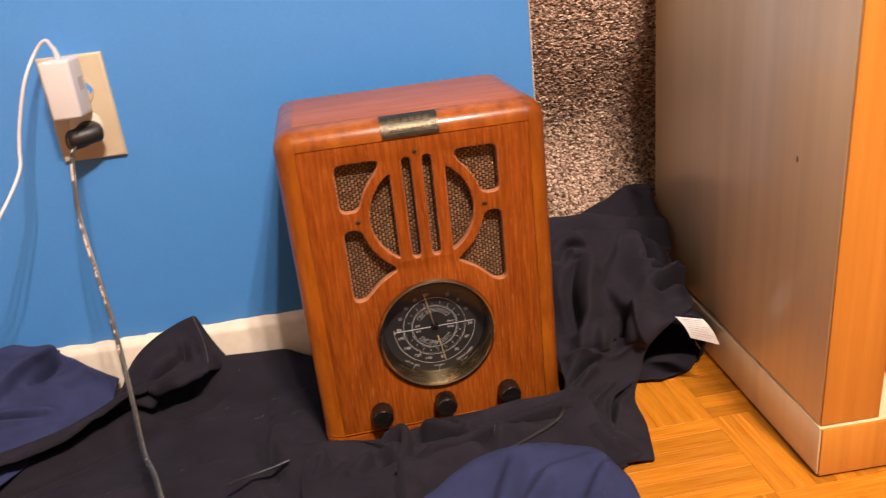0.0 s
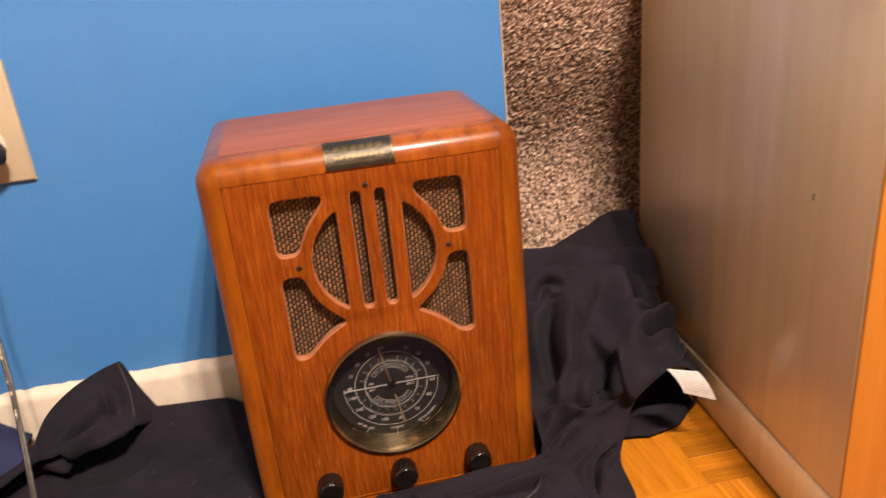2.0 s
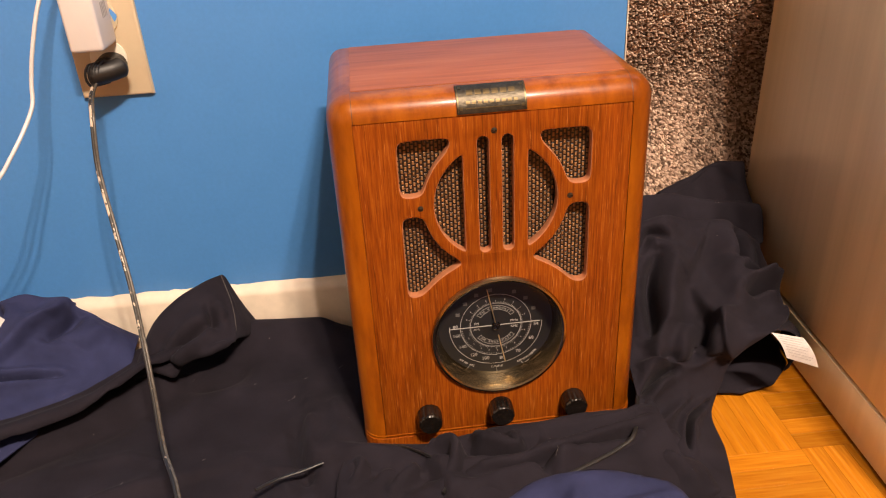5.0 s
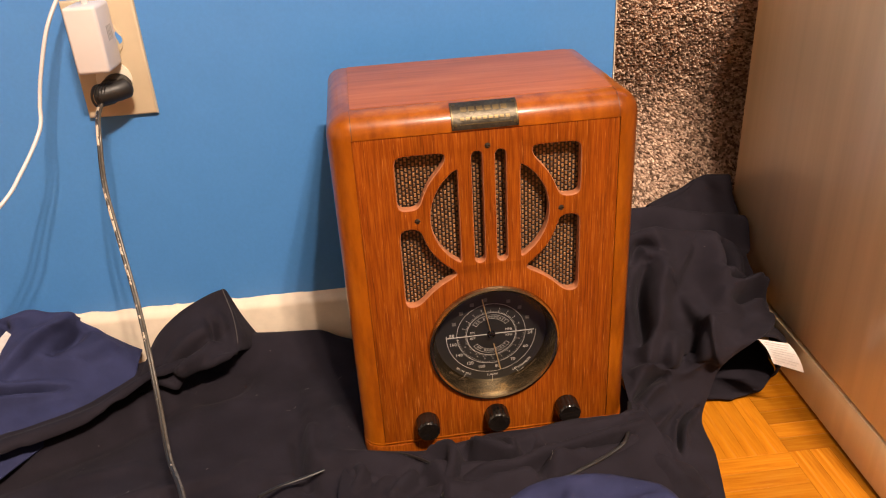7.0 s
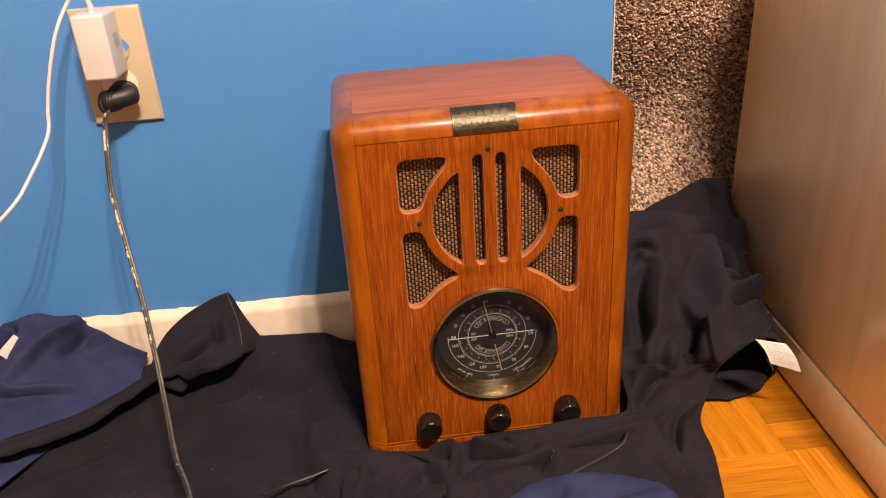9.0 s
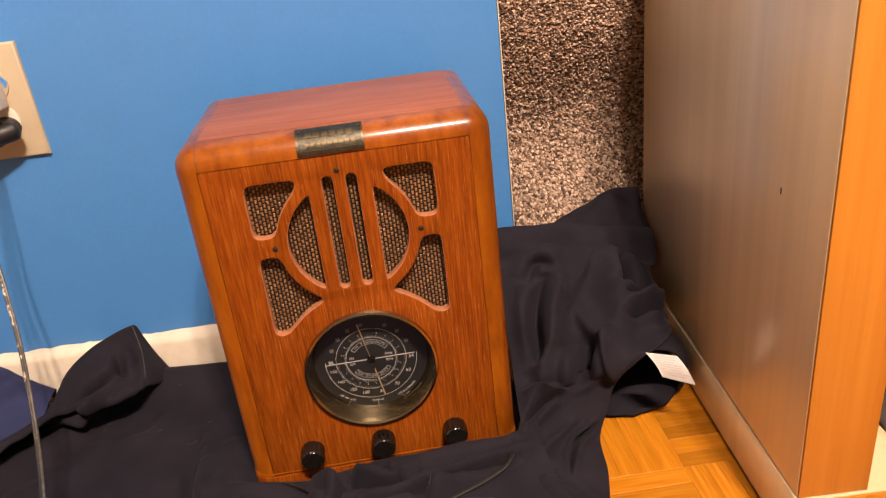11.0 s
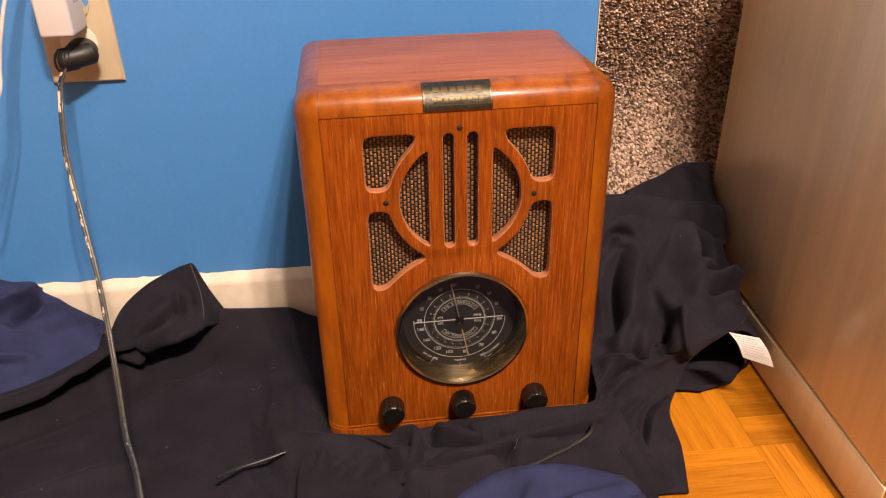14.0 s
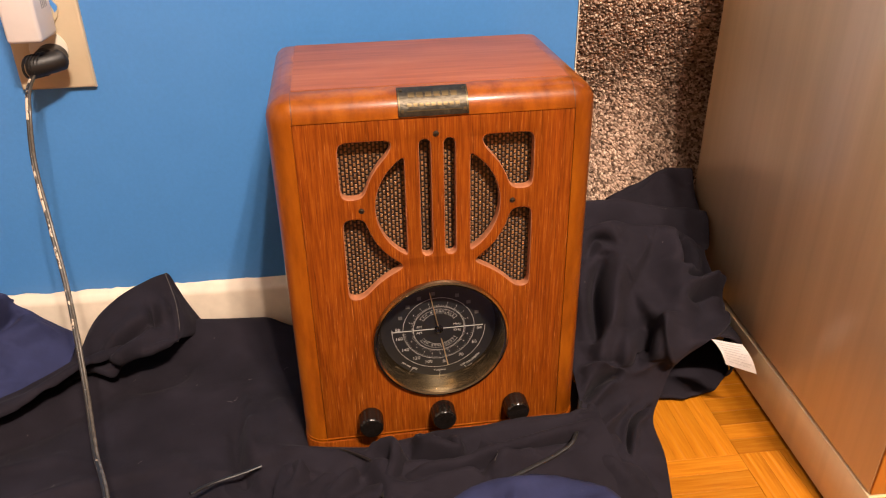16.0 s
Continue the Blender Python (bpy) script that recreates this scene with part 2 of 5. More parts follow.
BOXBLUE = plain("violet_blue_card", (0.045, 0.045, 0.17), 0.35, 0, 0.2, 30.0, 0.02)
BOXPURPLE = plain("purple_card", (0.055, 0.008, 0.05), 0.4, 0, 0.2, 30.0, 0.02)
BOXTEAL = plain("deep_blue_card", (0.006, 0.015, 0.05), 0.4, 0, 0.2, 30.0, 0.02)
BOXBLACK = plain("black_card", (0.012, 0.010, 0.010), 0.4, 0, 0.2, 30.0, 0.02)
CYAN = plain("cyan_print", (0.01, 0.25, 0.62), 0.4, 0, 0.1, 60.0, 0.0)
RED = plain("red_print", (0.40, 0.035, 0.02), 0.4, 0, 0.2, 60.0, 0.0)
OCHRE = plain("ochre_print", (0.46, 0.28, 0.10), 0.45, 0, 0.25, 40.0, 0.0)
GREY = plain("grey_box", (0.10, 0.10, 0.11), 0.5, 0, 0.15, 60.0, 0.05)
LIME = plain("lime_print", (0.35, 0.45, 0.03), 0.4, 0, 0.2, 60.0, 0.0)


def dial_glass():
    """A thin clear pane: see-through, with a gloss that grows at a slant."""
    n = Nodes("dial_glass")
    clear, gloss, mixer = n.add("ShaderNodeBsdfTransparent"), n.add("ShaderNodeBsdfGlossy", (("Roughness", 0.03),)), n.add("ShaderNodeMixShader")
    fres = n.add("ShaderNodeFresnel", (("IOR", 1.46),))
    n.link(fres, 0, mixer, 0)
    n.link(clear, 0, mixer, 1)
    n.link(gloss, 0, mixer, 2)
    n.link(mixer, 0, n.tree.nodes["Material Output"], "Surface")
    return n.mat


GLASS = dial_glass()


# ---- building helpers ----
def finish(name, bm, material, parent=None, label="", smooth=True, place=None):
    me = bpy.data.meshes.new(name)
    bm.normal_update()
    bm.to_mesh(me)
    bm.free()
    me.materials.append(material)
    if smooth:
        me.polygons.foreach_set("use_smooth", [True] * len(me.polygons))
        me.set_sharp_from_angle(angle=radians(110 if material in (BLACKCLOTH, NAVYCLOTH) else 38))
    ob = new(name, me)
    if parent:
        ob.parent = parent
    if place is not None:
        ob.matrix_basis = place
    if label:
        ob["label"] = label
    return ob


def part(name, bm, material, parent, label="", smooth=True, place=None):
    return finish(name, bm, material, parent, label, smooth, place)


def thing(name, m, label, category, group="", kind=""):
    ob = new(name)
    ob.empty_display_size = 0.02
    ob.matrix_basis = m
    return tagged(ob, label, category, group, kind)


def box(lo, hi, bevel=0.0, segments=2, bm=None):
    bm = bm or bmesh.new()
    r = bmesh.ops.create_cube(bm, size=1.0)
    for v in r["verts"]:
        v.co = Vector([lo[i] + (v.co[i] + 0.5) * (hi[i] - lo[i]) for i in range(3)])
    if bevel:
        edges = list({e for v in r["verts"] for e in v.link_edges})
        bmesh.ops.bevel(bm, geom=edges, offset=bevel, segments=segments, profile=0.5, affect="EDGES")
    return bm


def lathe(profile, steps=64, closed=False):
    """Turns (radius, depth) pairs round the y axis."""
    bm = bmesh.new()
    rings = [[bm.verts.new((r * math.cos(a), y, r * math.sin(a))) for a in [2 * math.pi * k / steps for k in range(steps)]] for r, y in profile]
    for p, q in zip(rings, rings[1:]):
        for k in range(steps):
            bm.faces.new((p[k], p[(k + 1) % steps], q[(k + 1) % steps], q[k]))
    if closed:
        bm.faces.new(rings[0])
        bm.faces.new(list(reversed(rings[-1])))
    bmesh.ops.recalc_face_normals(bm, faces=bm.faces)
    return bm


def outline(name, loops, extrude, bevel, material, parent, label="", place=None, res=2):
    """A flat board in the x-z plane cut from closed outlines: the first is the rim, the rest are openings."""
    cu = bpy.data.curves.new(name, "CURVE")
    cu.dimensions, cu.fill_mode = "2D", "BOTH"
    cu.extrude, cu.bevel_depth, cu.bevel_resolution = extrude, bevel, res
    for loop in loops:
        sp = cu.splines.new("POLY")
        sp.points.add(len(loop) - 1)
        for p, (x, y) in zip(sp.points, loop):
            p.co = (x, y, 0, 1)
        sp.use_cyclic_u = True
    tmp = bpy.data.objects.new(name, cu)
    scene.collection.objects.link(tmp)
    dg = bpy.context.evaluated_depsgraph_get()
    me = bpy.data.meshes.new_from_object(tmp.evaluated_get(dg))
    bpy.data.objects.remove(tmp)
    bpy.data.curves.remove(cu)
    bm = bmesh.new()
    bm.from_mesh(me)
    bpy.data.meshes.remove(me)
    bmesh.ops.remove_doubles(bm, verts=bm.verts, dist=2e-5)
    bmesh.ops.transform(bm, matrix=Matrix.Rotation(radians(90), 4, "X"), verts=bm.verts)
    return part(name, bm, material, parent, label, True, place)


def lettering(name, body, size, m, material, parent, label=""):
    """A word in the built-in font, standing in the x-z plane of its parent."""
    cu = bpy.data.curves.new(name, "FONT")
    cu.body, cu.size, cu.align_x, cu.align_y, cu.extrude = body, size, "CENTER", "CENTER", 0.0001
    cu.resolution_u = 2
    tmp = bpy.data.objects.new(name, cu)
    scene.collection.objects.link(tmp)
    dg = bpy.context.evaluated_depsgraph_get()
    me = bpy.data.meshes.new_from_object(tmp.evaluated_get(dg))
    bpy.data.objects.remove(tmp)
    bpy.data.curves.remove(cu)
    bm = bmesh.new()
    bm.from_mesh(me)
    bpy.data.meshes.remove(me)
    bmesh.ops.transform(bm, matrix=Matrix.Rotation(radians(90), 4, "X"), verts=bm.verts)
    return part(name, bm, material, parent, label, False, m)


def smooth_path(points, per=10):
    """A Catmull-Rom line through the points."""
    p = [Vector(q) for q in points]
    p = [p[0] * 2 - p[1]] + p + [p[-1] * 2 - p[-2]]
    out = []
    for i in range(1, len(p) - 2):
        for k in range(per):
            t = k / per
            a, b, c, d = p[i - 1:i + 3]
            out.append(0.5 * ((2 * b) + (c - a) * t + (2 * a - 5 * b + 4 * c - d) * t * t + (3 * b - a - 3 * c + d) * t ** 3))
    out.append(p[-2])
    return out


def tube(points, radius, per=10, sides=10, flat=1.0, taper=None):
    """A round or flattened cord along a smooth line."""
    line = smooth_path(points, per)
    bm = bmesh.new()
    rings = []
    side = Vector((1, 0, 0))
    for i, p in enumerate(line):
        d = (line[min(i + 1, len(line) - 1)] - line[max(i - 1, 0)]).normalized()
        side = (side - d * side.dot(d)).normalized()
        up = d.cross(side)
        r = radius * (taper(i / (len(line) - 1)) if taper else 1.0)
        rings.append([bm.verts.new(p + side * (math.cos(a) * r * flat) + up * (math.sin(a) * r)) for a in [2 * math.pi * k / sides for k in range(sides)]])
    for a, b in zip(rings, rings[1:]):
        for k in range(sides):
            bm.faces.new((a[k], a[(k + 1) % sides], b[(k + 1) % sides], b[k]))
    bm.faces.new(list(reversed(rings[0])))
    bm.faces.new(rings[-1])
    bmesh.ops.recalc_face_normals(bm, faces=bm.faces)
    return bm


# ---- room ----
EDGE_X = 0.155      # end of the blue wall
BACK_Y = 0.16       # wall of the recess behind it
WEST, EAST, SOUTH, TOP = -2.6, 2.6, -4.2, 2.5


def structure(ob, label, category):
    return tagged(ob, label, category, kind="structure")


structure(finish("wall_north", box((WEST, 0.0, 0.0), (EDGE_X, BACK_Y, TOP), 0.002), BLUE), "smooth wall painted bright blue, ending in a corner", "wall")
structure(finish("wall_recess", box((WEST, BACK_Y, 0.0), (EAST, BACK_Y + 0.1, TOP)), BLUE), "blue wall of the recess behind the carpet", "wall")
structure(finish("wall_west", box((WEST - 0.1, SOUTH, 0.0), (WEST, BACK_Y, TOP)), BOUNCEWALL), "plain unseen wall, pale to bounce light onto the bookcase side", "wall")
structure(finish("wall_east", box((EAST, SOUTH, 0.0), (EAST + 0.1, BACK_Y, TOP)), DIMWALL), "plain unseen wall, toned dark to hold back fill light", "wall")
structure(finish("wall_south", box((WEST - 0.1, SOUTH - 0.1, 0.0), (EAST + 0.1, SOUTH, TOP)), DIMWALL), "plain unseen wall, toned dark to hold back fill light", "wall")
structure(finish("ceiling", box((WEST - 0.1, SOUTH - 0.1, TOP), (EAST + 0.1, BACK_Y + 0.1, TOP + 0.1)), CEIL), "plain unseen ceiling, toned dark to hold back fill light", "ceiling")
floor = structure(finish("floor", box((WEST - 0.1, SOUTH - 0.1, -0.1), (EAST + 0.1, BACK_Y + 0.1, -0.0025)), GROUT), "orange oak mosaic parquet floor in basket-weave blocks", "floor")


def baseboard():
    """A painted board with an uneven brushed top edge."""
    bm = bmesh.new()
    n = 420
    rows = []
    for i in range(n + 1):
        x = WEST + (EDGE_X - 0.004 - WEST) * i / n
        wob = 0.0016 * noise.noise((x * 38, 1.0, 0)) + 0.0012 * noise.noise((x * 110, 4.0, 0))
        prof = [(-0.0008, 0.0), (-0.012, 0.0), (-0.012, 0.058), (-0.0105, 0.0625), (-0.006, 0.0655), (-0.0025, 0.0675 + wob), (-0.0008, 0.070 + 1.6 * wob)]
        rows.append([bm.verts.new((x, y, z)) for y, z in prof])
    for a, b in zip(rows, rows[1:]):
        for k in range(len(a) - 1):
            bm.faces.new((a[k], a[k + 1], b[k + 1], b[k]))
    bm.faces.new(rows[0])
    bm.faces.new(list(reversed(rows[-1])))
    bmesh.ops.recalc_face_normals(bm, faces=bm.faces)
    return structure(finish("baseboard", bm, CREAM), "cream painted baseboard with a ragged brushed top edge", "baseboard")


baseboard()
structure(finish("corner_trim", box((EDGE_X + 0.0002, 0.0006, 0.0), (EDGE_X + 0.0016, BACK_Y - 0.001, TOP), 0.0004), CREAM), "bare cream edge at the end of the blue wall", "trim")


# ---- cabinet ----
cab = thing("bookcase", pose(0.300, -0.387, 0.0, 0, 0, -2.0), "beech laminate bookcase with side lightened in colour and open shelf", "bookcase")
CW, CD, CH = 0.86, 0.40, 0.458
VIEW_SHEAR = Matrix(((1, 0, 0, 0), (0, 1, -0.034, 0.00185), (0, 0, 1, 0), (0, 0, 0, 1)))      # carcass sheared forward over its plinth to fit the camera's view
part("side_panel", box((0.0, 0.0, 0.0545), (0.055, CD, CH), 0.0008), CABSIDE, cab, "laminate side, its colour lightened and greyed for reflected light", place=VIEW_SHEAR)
part("side_panel", box((CW - 0.055, 0.0, 0.0545), (CW, CD, CH), 0.0008), CABSIDE, cab, place=VIEW_SHEAR)
part("front_edge", box((0.0006, -0.0025, 0.0545), (0.0545, -0.0002, CH), 0.0006), CABFRONT, cab, "orange beech edge band", place=VIEW_SHEAR)
part("front_edge", box((CW - 0.0545, -0.0025, 0.0545), (CW - 0.0006, -0.0002, CH), 0.0006), CABFRONT, cab, place=VIEW_SHEAR)
part("plinth", box((-0.0012, -0.003, 0.003), (0.106, CD, 0.0535), 0.0012), CABSIDE, cab)
part("plinth_front", box((0.0, -0.0055, 0.003), (0.1055, -0.0032, 0.053), 0.0008), CABFRONT, cab)
part("plinth_front", box((0.107, -0.001, 0.003), (CW, 0.012, 0.0525), 0.0008), CABFRONT, cab)
part("bottom_shelf", box((0.107, 0.014, 0.030), (CW - 0.056, CD - 0.012, 0.0525), 0.001), PALEBOARD, cab, "pale bottom board")
part("top_rail", box((0.0555, 0.001, 0.404), (CW - 0.0555, CD - 0.012, 0.4575), 0.001), CABFRONT, cab, place=VIEW_SHEAR)
part("top", box((-0.006, -0.006, CH + 0.0005), (CW + 0.006, CD, CH + 0.03), 0.002), CABFRONT, cab, place=VIEW_SHEAR)
part("back_panel", box((0.0555, CD - 0.011, 0.06), (CW - 0.0555, CD - 0.001, CH - 0.001)), CABIN, cab, place=VIEW_SHEAR)
part("lining", box((0.0553, 0.003, 0.0545), (0.0575, CD - 0.013, 0.4035)), CABIN, cab, place=VIEW_SHEAR)
part("scratch", box((-0.0004, 0.064, 0.2815), (-0.00005, 0.0652, 0.2865)), RUBBER, cab, "small dark scratch")
part("scuff", box((-0.0005, 0.108, 0.424), (-0.0001, 0.114, 0.452), 0.0001), TAGMAT, cab, "small torn white sticker")


def carton(name, lo, hi, m, material, label, category="box"):
    ob = thing(name, m, label, category)
    part("carton", box(lo, hi, 0.0015), material, ob)
    return ob


# boxes on the bottom shelf
kit = carton("game_box", (0, 0, 0), (0.10, 0.055, 0.077), pose(0.4075, -0.336, 0.0535, 0, 0, -6), BOXBLUE, "violet-blue cardboard kit box on the bookcase shelf")
lettering("print", "STEM EX", 0.0085, pose(0.030, -0.0008, 0.066), INK, kit)
lettering("print", "AIR", 0.017, pose(0.040, -0.0008, 0.036), INK, kit)
part("print_patch", box((0.03, 0.030, 0.0772), (0.08, 0.050, 0.0775)), RED, kit, "red printed patch")
part("print_patch", lathe(((0.011, 0.0), (0.009, -0.0003), (0.009, 0.0)), 32), INKDIM, kit, "pale printed ring", place=pose(0.016, 0.022, 0.0774, -90, 0, 0))
teal = carton("puzzle_box", (0, 0, 0), (0.20, 0.12, 0.085), pose(0.400, -0.262, 0.1135, 0, 0, 0), BOXTEAL, "dark blue cardboard box with a barcode sticker")
purple = carton("puzzle_box", (0, 0, 0), (0.20, 0.12, 0.085), pose(0.402, -0.260, 0.2015, 0, 0, 0), BOXPURPLE, "dark purple cardboard box with a barcode sticker")
lower = carton("storage_box", (0, 0, 0), (0.22, 0.13, 0.0595), pose(0.399, -0.263, 0.0535, 0, 0, 0), BOXBLACK, "black cardboard box under two smaller boxes")


def barcode(ob, x, z, w, h):
    st = part("barcode_sticker", box((x, -0.0012, z), (x + w, -0.0004, z + h), 0.0003), TAGMAT, ob, "white barcode sticker")
    at = x + 0.012
    rnd = random.Random(5)
    while at < x + w - 0.004:
        bar = rnd.choice((0.0007, 0.0012, 0.002))
        part("bar", box((at, -0.0016, z + 0.012), (at + bar, -0.0013, z + h - 0.005)), BAKELITE, st, smooth=False)
        at += bar + rnd.choice((0.0008, 0.0014))


for ob in (teal, purple):
    barcode(ob, 0.054, 0.014, 0.033, 0.056)
    for k in range(5):
        part("print_line", box((0.094, -0.001, 0.03 + 0.009 * k), (0.094 + 0.03 + 0.008 * (k % 3), -0.0004, 0.0325 + 0.009 * k)), INKDIM, ob, smooth=False)
    part("print_patch", box((0.054, -0.001, 0.001), (0.068, -0.0004, 0.008)), LIME, ob, "small green and yellow print")
part("print_band", box((0.0005, -0.0009, 0.064), (0.092, -0.0003, 0.084)), CYAN, teal, "bright cyan band")

tall = carton("picture_box", (0, 0, 0), (0.12, 0.10, 0.125), pose(0.515, -0.372, 0.0935, 0, 0, 6), OCHRE, "tall cardboard box printed red and ochre")
part("print_patch", box((-0.0006, 0.004, 0.05), (-0.0001, 0.09, 0.115)), RED, tall, "red printed picture area")
grey = carton("storage_box", (0, 0, 0), (0.13, 0.105, 0.0395), pose(0.514, -0.374, 0.0535, 0, 0, 6), GREY, "flat dark grey box under a printed box")
for k in range(3):
    part("seam", box((-0.0006, 0.002, 0.008 + 0.011 * k), (-0.0001, 0.10, 0.0088 + 0.011 * k)), BAKELITE, grey)


# ---- carpet offcut standing in the recess ----
def carpet_line(z):
    """Depth of the carpet sheet at a height: it stands and bows back between its ends."""
    u = (z - 0.02) / 0.75
    return 0.030 + 0.062 * math.exp(-((z - 0.23) / 0.10) ** 2) - 0.01 * u + 0.05 * max(0.0, z - 0.42)


def carpet_roll():
    ob = thing("carpet_offcut", pose(0, 0, 0), "speckled grey-brown looped carpet offcut standing in the recess", "carpet")
    bm = bmesh.new()
    x0, x1, n, m = 0.168, 0.60, 2, 60
    rows = []
    for j in range(m + 1):
        z = 0.002 + 0.80 * j / m
        y = carpet_line(z)
        rows.append([bm.verts.new((x0 + (x1 - x0) * i / n - 0.012 * (z - 0.25) * (i == 0), y, z)) for i in range(n + 1)])
    for a, b in zip(rows, rows[1:]):
        for i in range(n):
            bm.faces.new((a[i], a[i + 1], b[i + 1], b[i]))
    bmesh.ops.solidify(bm, geom=bm.faces[:], thickness=0.006)
    bmesh.ops.recalc_face_normals(bm, faces=bm.faces)
    part("backing", bm, BACKING, ob, "brown woven backing")
    # twisted yarn tufts
    rnd = random.Random(3)
    verts, faces = [], []
    def tuft(x, y, z, w, h, dy, lean, sag):
        k = len(verts)
        verts.extend([(x - w, y, z - h), (x + w, y, z - h * 0.7), (x + w * 0.8, y, z + h), (x - w * 0.9, y, z + h * 0.8),
                      (x + lean, y - dy, z + sag)])
        faces.extend([(k, k + 1, k + 4), (k + 1, k + 2, k + 4), (k + 2, k + 3, k + 4), (k + 3, k, k + 4)])
    for j in range(275):
        z = 0.06 + 0.0021 * j
        for i in range(80):
            x = 0.1655 + 0.0024 * (i + 0.5 * (j % 2)) + rnd.uniform(-0.0009, 0.0009) - 0.012 * (z - 0.25) * (1 - min(1, i / 40))
            zz = z + rnd.uniform(-0.0008, 0.0008)
            s = rnd.uniform(0.9, 1.9)
            tuft(x, carpet_line(zz) + 0.001, zz, 0.0017 * s, 0.0012 * s, rnd.uniform(0.003, 0.0065), rnd.uniform(-0.0022, 0.0022), rnd.uniform(-0.002, 0.0012))
    me = bpy.data.meshes.new("tuft_layer")
    me.from_pydata(verts, [], faces)
    me.materials.append(CARPET)
    pile = new("tuft_layer", me)
    pile.parent = ob
    tagged(pile, "speckled grey, black and beige pile", kind="stuff")
    return ob


carpet_roll()


# ---- garments ----
def seg_dist(x, y, a, b):
    """Distance from a segment and how far along it."""
    dx, dy = b[0] - a[0], b[1] - a[1]
    t = ((x - a[0]) * dx + (y - a[1]) * dy) / (dx * dx + dy * dy)
    t = max(0.0, min(1.0, t))
    px, py = a[0] + t * dx, a[1] + t * dy
    cross = dx * (y - a[1]) - dy * (x - a[0])
    return math.hypot(x - px, y - py), t, cross


def ridge(x, y, line, width, steep=1.0):
    """A rounded fold along a line of (x, y, height); steep narrows the side to the right of its way."""
    best = 0.0
    for a, b in zip(line, line[1:]):
        d, t, cross = seg_dist(x, y, a, b)
        w = width if cross > 0 else width / steep
        h = a[2] + t * (b[2] - a[2])
        v = h / (1 + (d / (1.25 * w)) ** 2.2) ** 1.6
        best = max(best, v) if h > 0 else min(best, v)
    return best


def step(x, y, line, height, soft=0.003, reach=0.06):
    """An edge of an overlying layer: height on the left of a line, fading away from it."""
    d, _, cross = min((seg_dist(x, y, a, b) for a, b in zip(line, line[1:])), key=lambda r: r[0])
    signed = d if cross > 0 else -d
    return height / (1 + math.exp(-max(-40, min(40, signed / soft * 2)))) * math.exp(-(d / reach) ** 2)


def smax(values, k=0.002):
    top = max(values)
    return top + k * math.log(sum(math.exp((v - top) / k) for v in values))


def inside(x, y, loop):
    hit = False
    for (x0, y0), (x1, y1) in zip(loop, loop[1:] + loop[:1]):
        if (y0 > y) != (y1 > y) and x < (x1 - x0) * (y - y0) / (y1 - y0) + x0:
            hit = not hit
    return hit


def rim_dist(x, y, loop):
    return min(seg_dist(x, y, a, b)[0] for a, b in zip(loop, loop[1:] + loop[:1]))


def garment_sheet(loop, height, step=0.004, wave=0.004, curl=0.0, seed=0.0):
    """Cloth laid over an outline: its height comes from folds and its rim wavers."""
    xs, ys = [p[0] for p in loop], [p[1] for p in loop]
    bm = bmesh.new()
    grid = {}
    nx, ny = int((max(xs) - min(xs)) / step) + 3, int((max(ys) - min(ys)) / step) + 3
    for i in range(nx):
        for j in range(ny):
            x, y = min(xs) - step + i * step, min(ys) - step + j * step
            wx = x + wave * noise.noise((x * 18 + seed, y * 18, 0.3))
            wy = y + wave * noise.noise((x * 18, y * 18 + seed, 7.3))
            d = rim_dist(wx, wy, loop)
            if inside(wx, wy, loop):
                z = height(x, y)
                if curl:
                    z -= curl * math.exp(-d / 0.006)
                grid[i, j] = bm.verts.new((x, y, max(z, 0.0018)))
    for i in range(nx):
        for j in range(ny):
            q = [grid.get(k) for k in ((i, j), (i + 1, j), (i + 1, j + 1), (i, j + 1))]
            if all(q):
                bm.faces.new(q)
    for v in [v for v in bm.verts if not v.link_faces]:
        bm.verts.remove(v)
    for _ in range(1):
        eased = {v: sum(e.other_vert(v).co.z for e in v.link_edges) / len(v.link_edges) for v in bm.verts if not v.is_boundary}
        for v, z in eased.items():
            v.co.z = 0.55 * v.co.z + 0.45 * z
    # ease the stepped rim
    for _ in range(4):
        move = {}
        for v in bm.verts:
            if v.is_boundary:
                near = [e.other_vert(v).co for e in v.link_edges if e.is_boundary]
                if len(near) == 2:
                    move[v] = (v.co * 2 + near[0] + near[1]) / 4
        for v, co in move.items():
            v.co = co
    return bm


def thicken(bm, amount=0.0028):
    bm.normal_update()
    geom = bmesh.ops.solidify(bm, geom=bm.faces[:], thickness=amount)
    bmesh.ops.recalc_face_normals(bm, faces=bm.faces)
    return bm


def wrinkles(x, y, amount, seed):
    a = noise.noise((x * 7 + seed, y * 10, seed))
    b = 1 - abs(noise.noise((x * 13 + a * 1.3, y * 17 + seed, 2.0 + seed))) * 2
    c = noise.noise((x * 34, y * 34, seed))
    return amount * (0.9 * a + 0.10 * max(0.0, b) ** 2 + 0.14 * c)


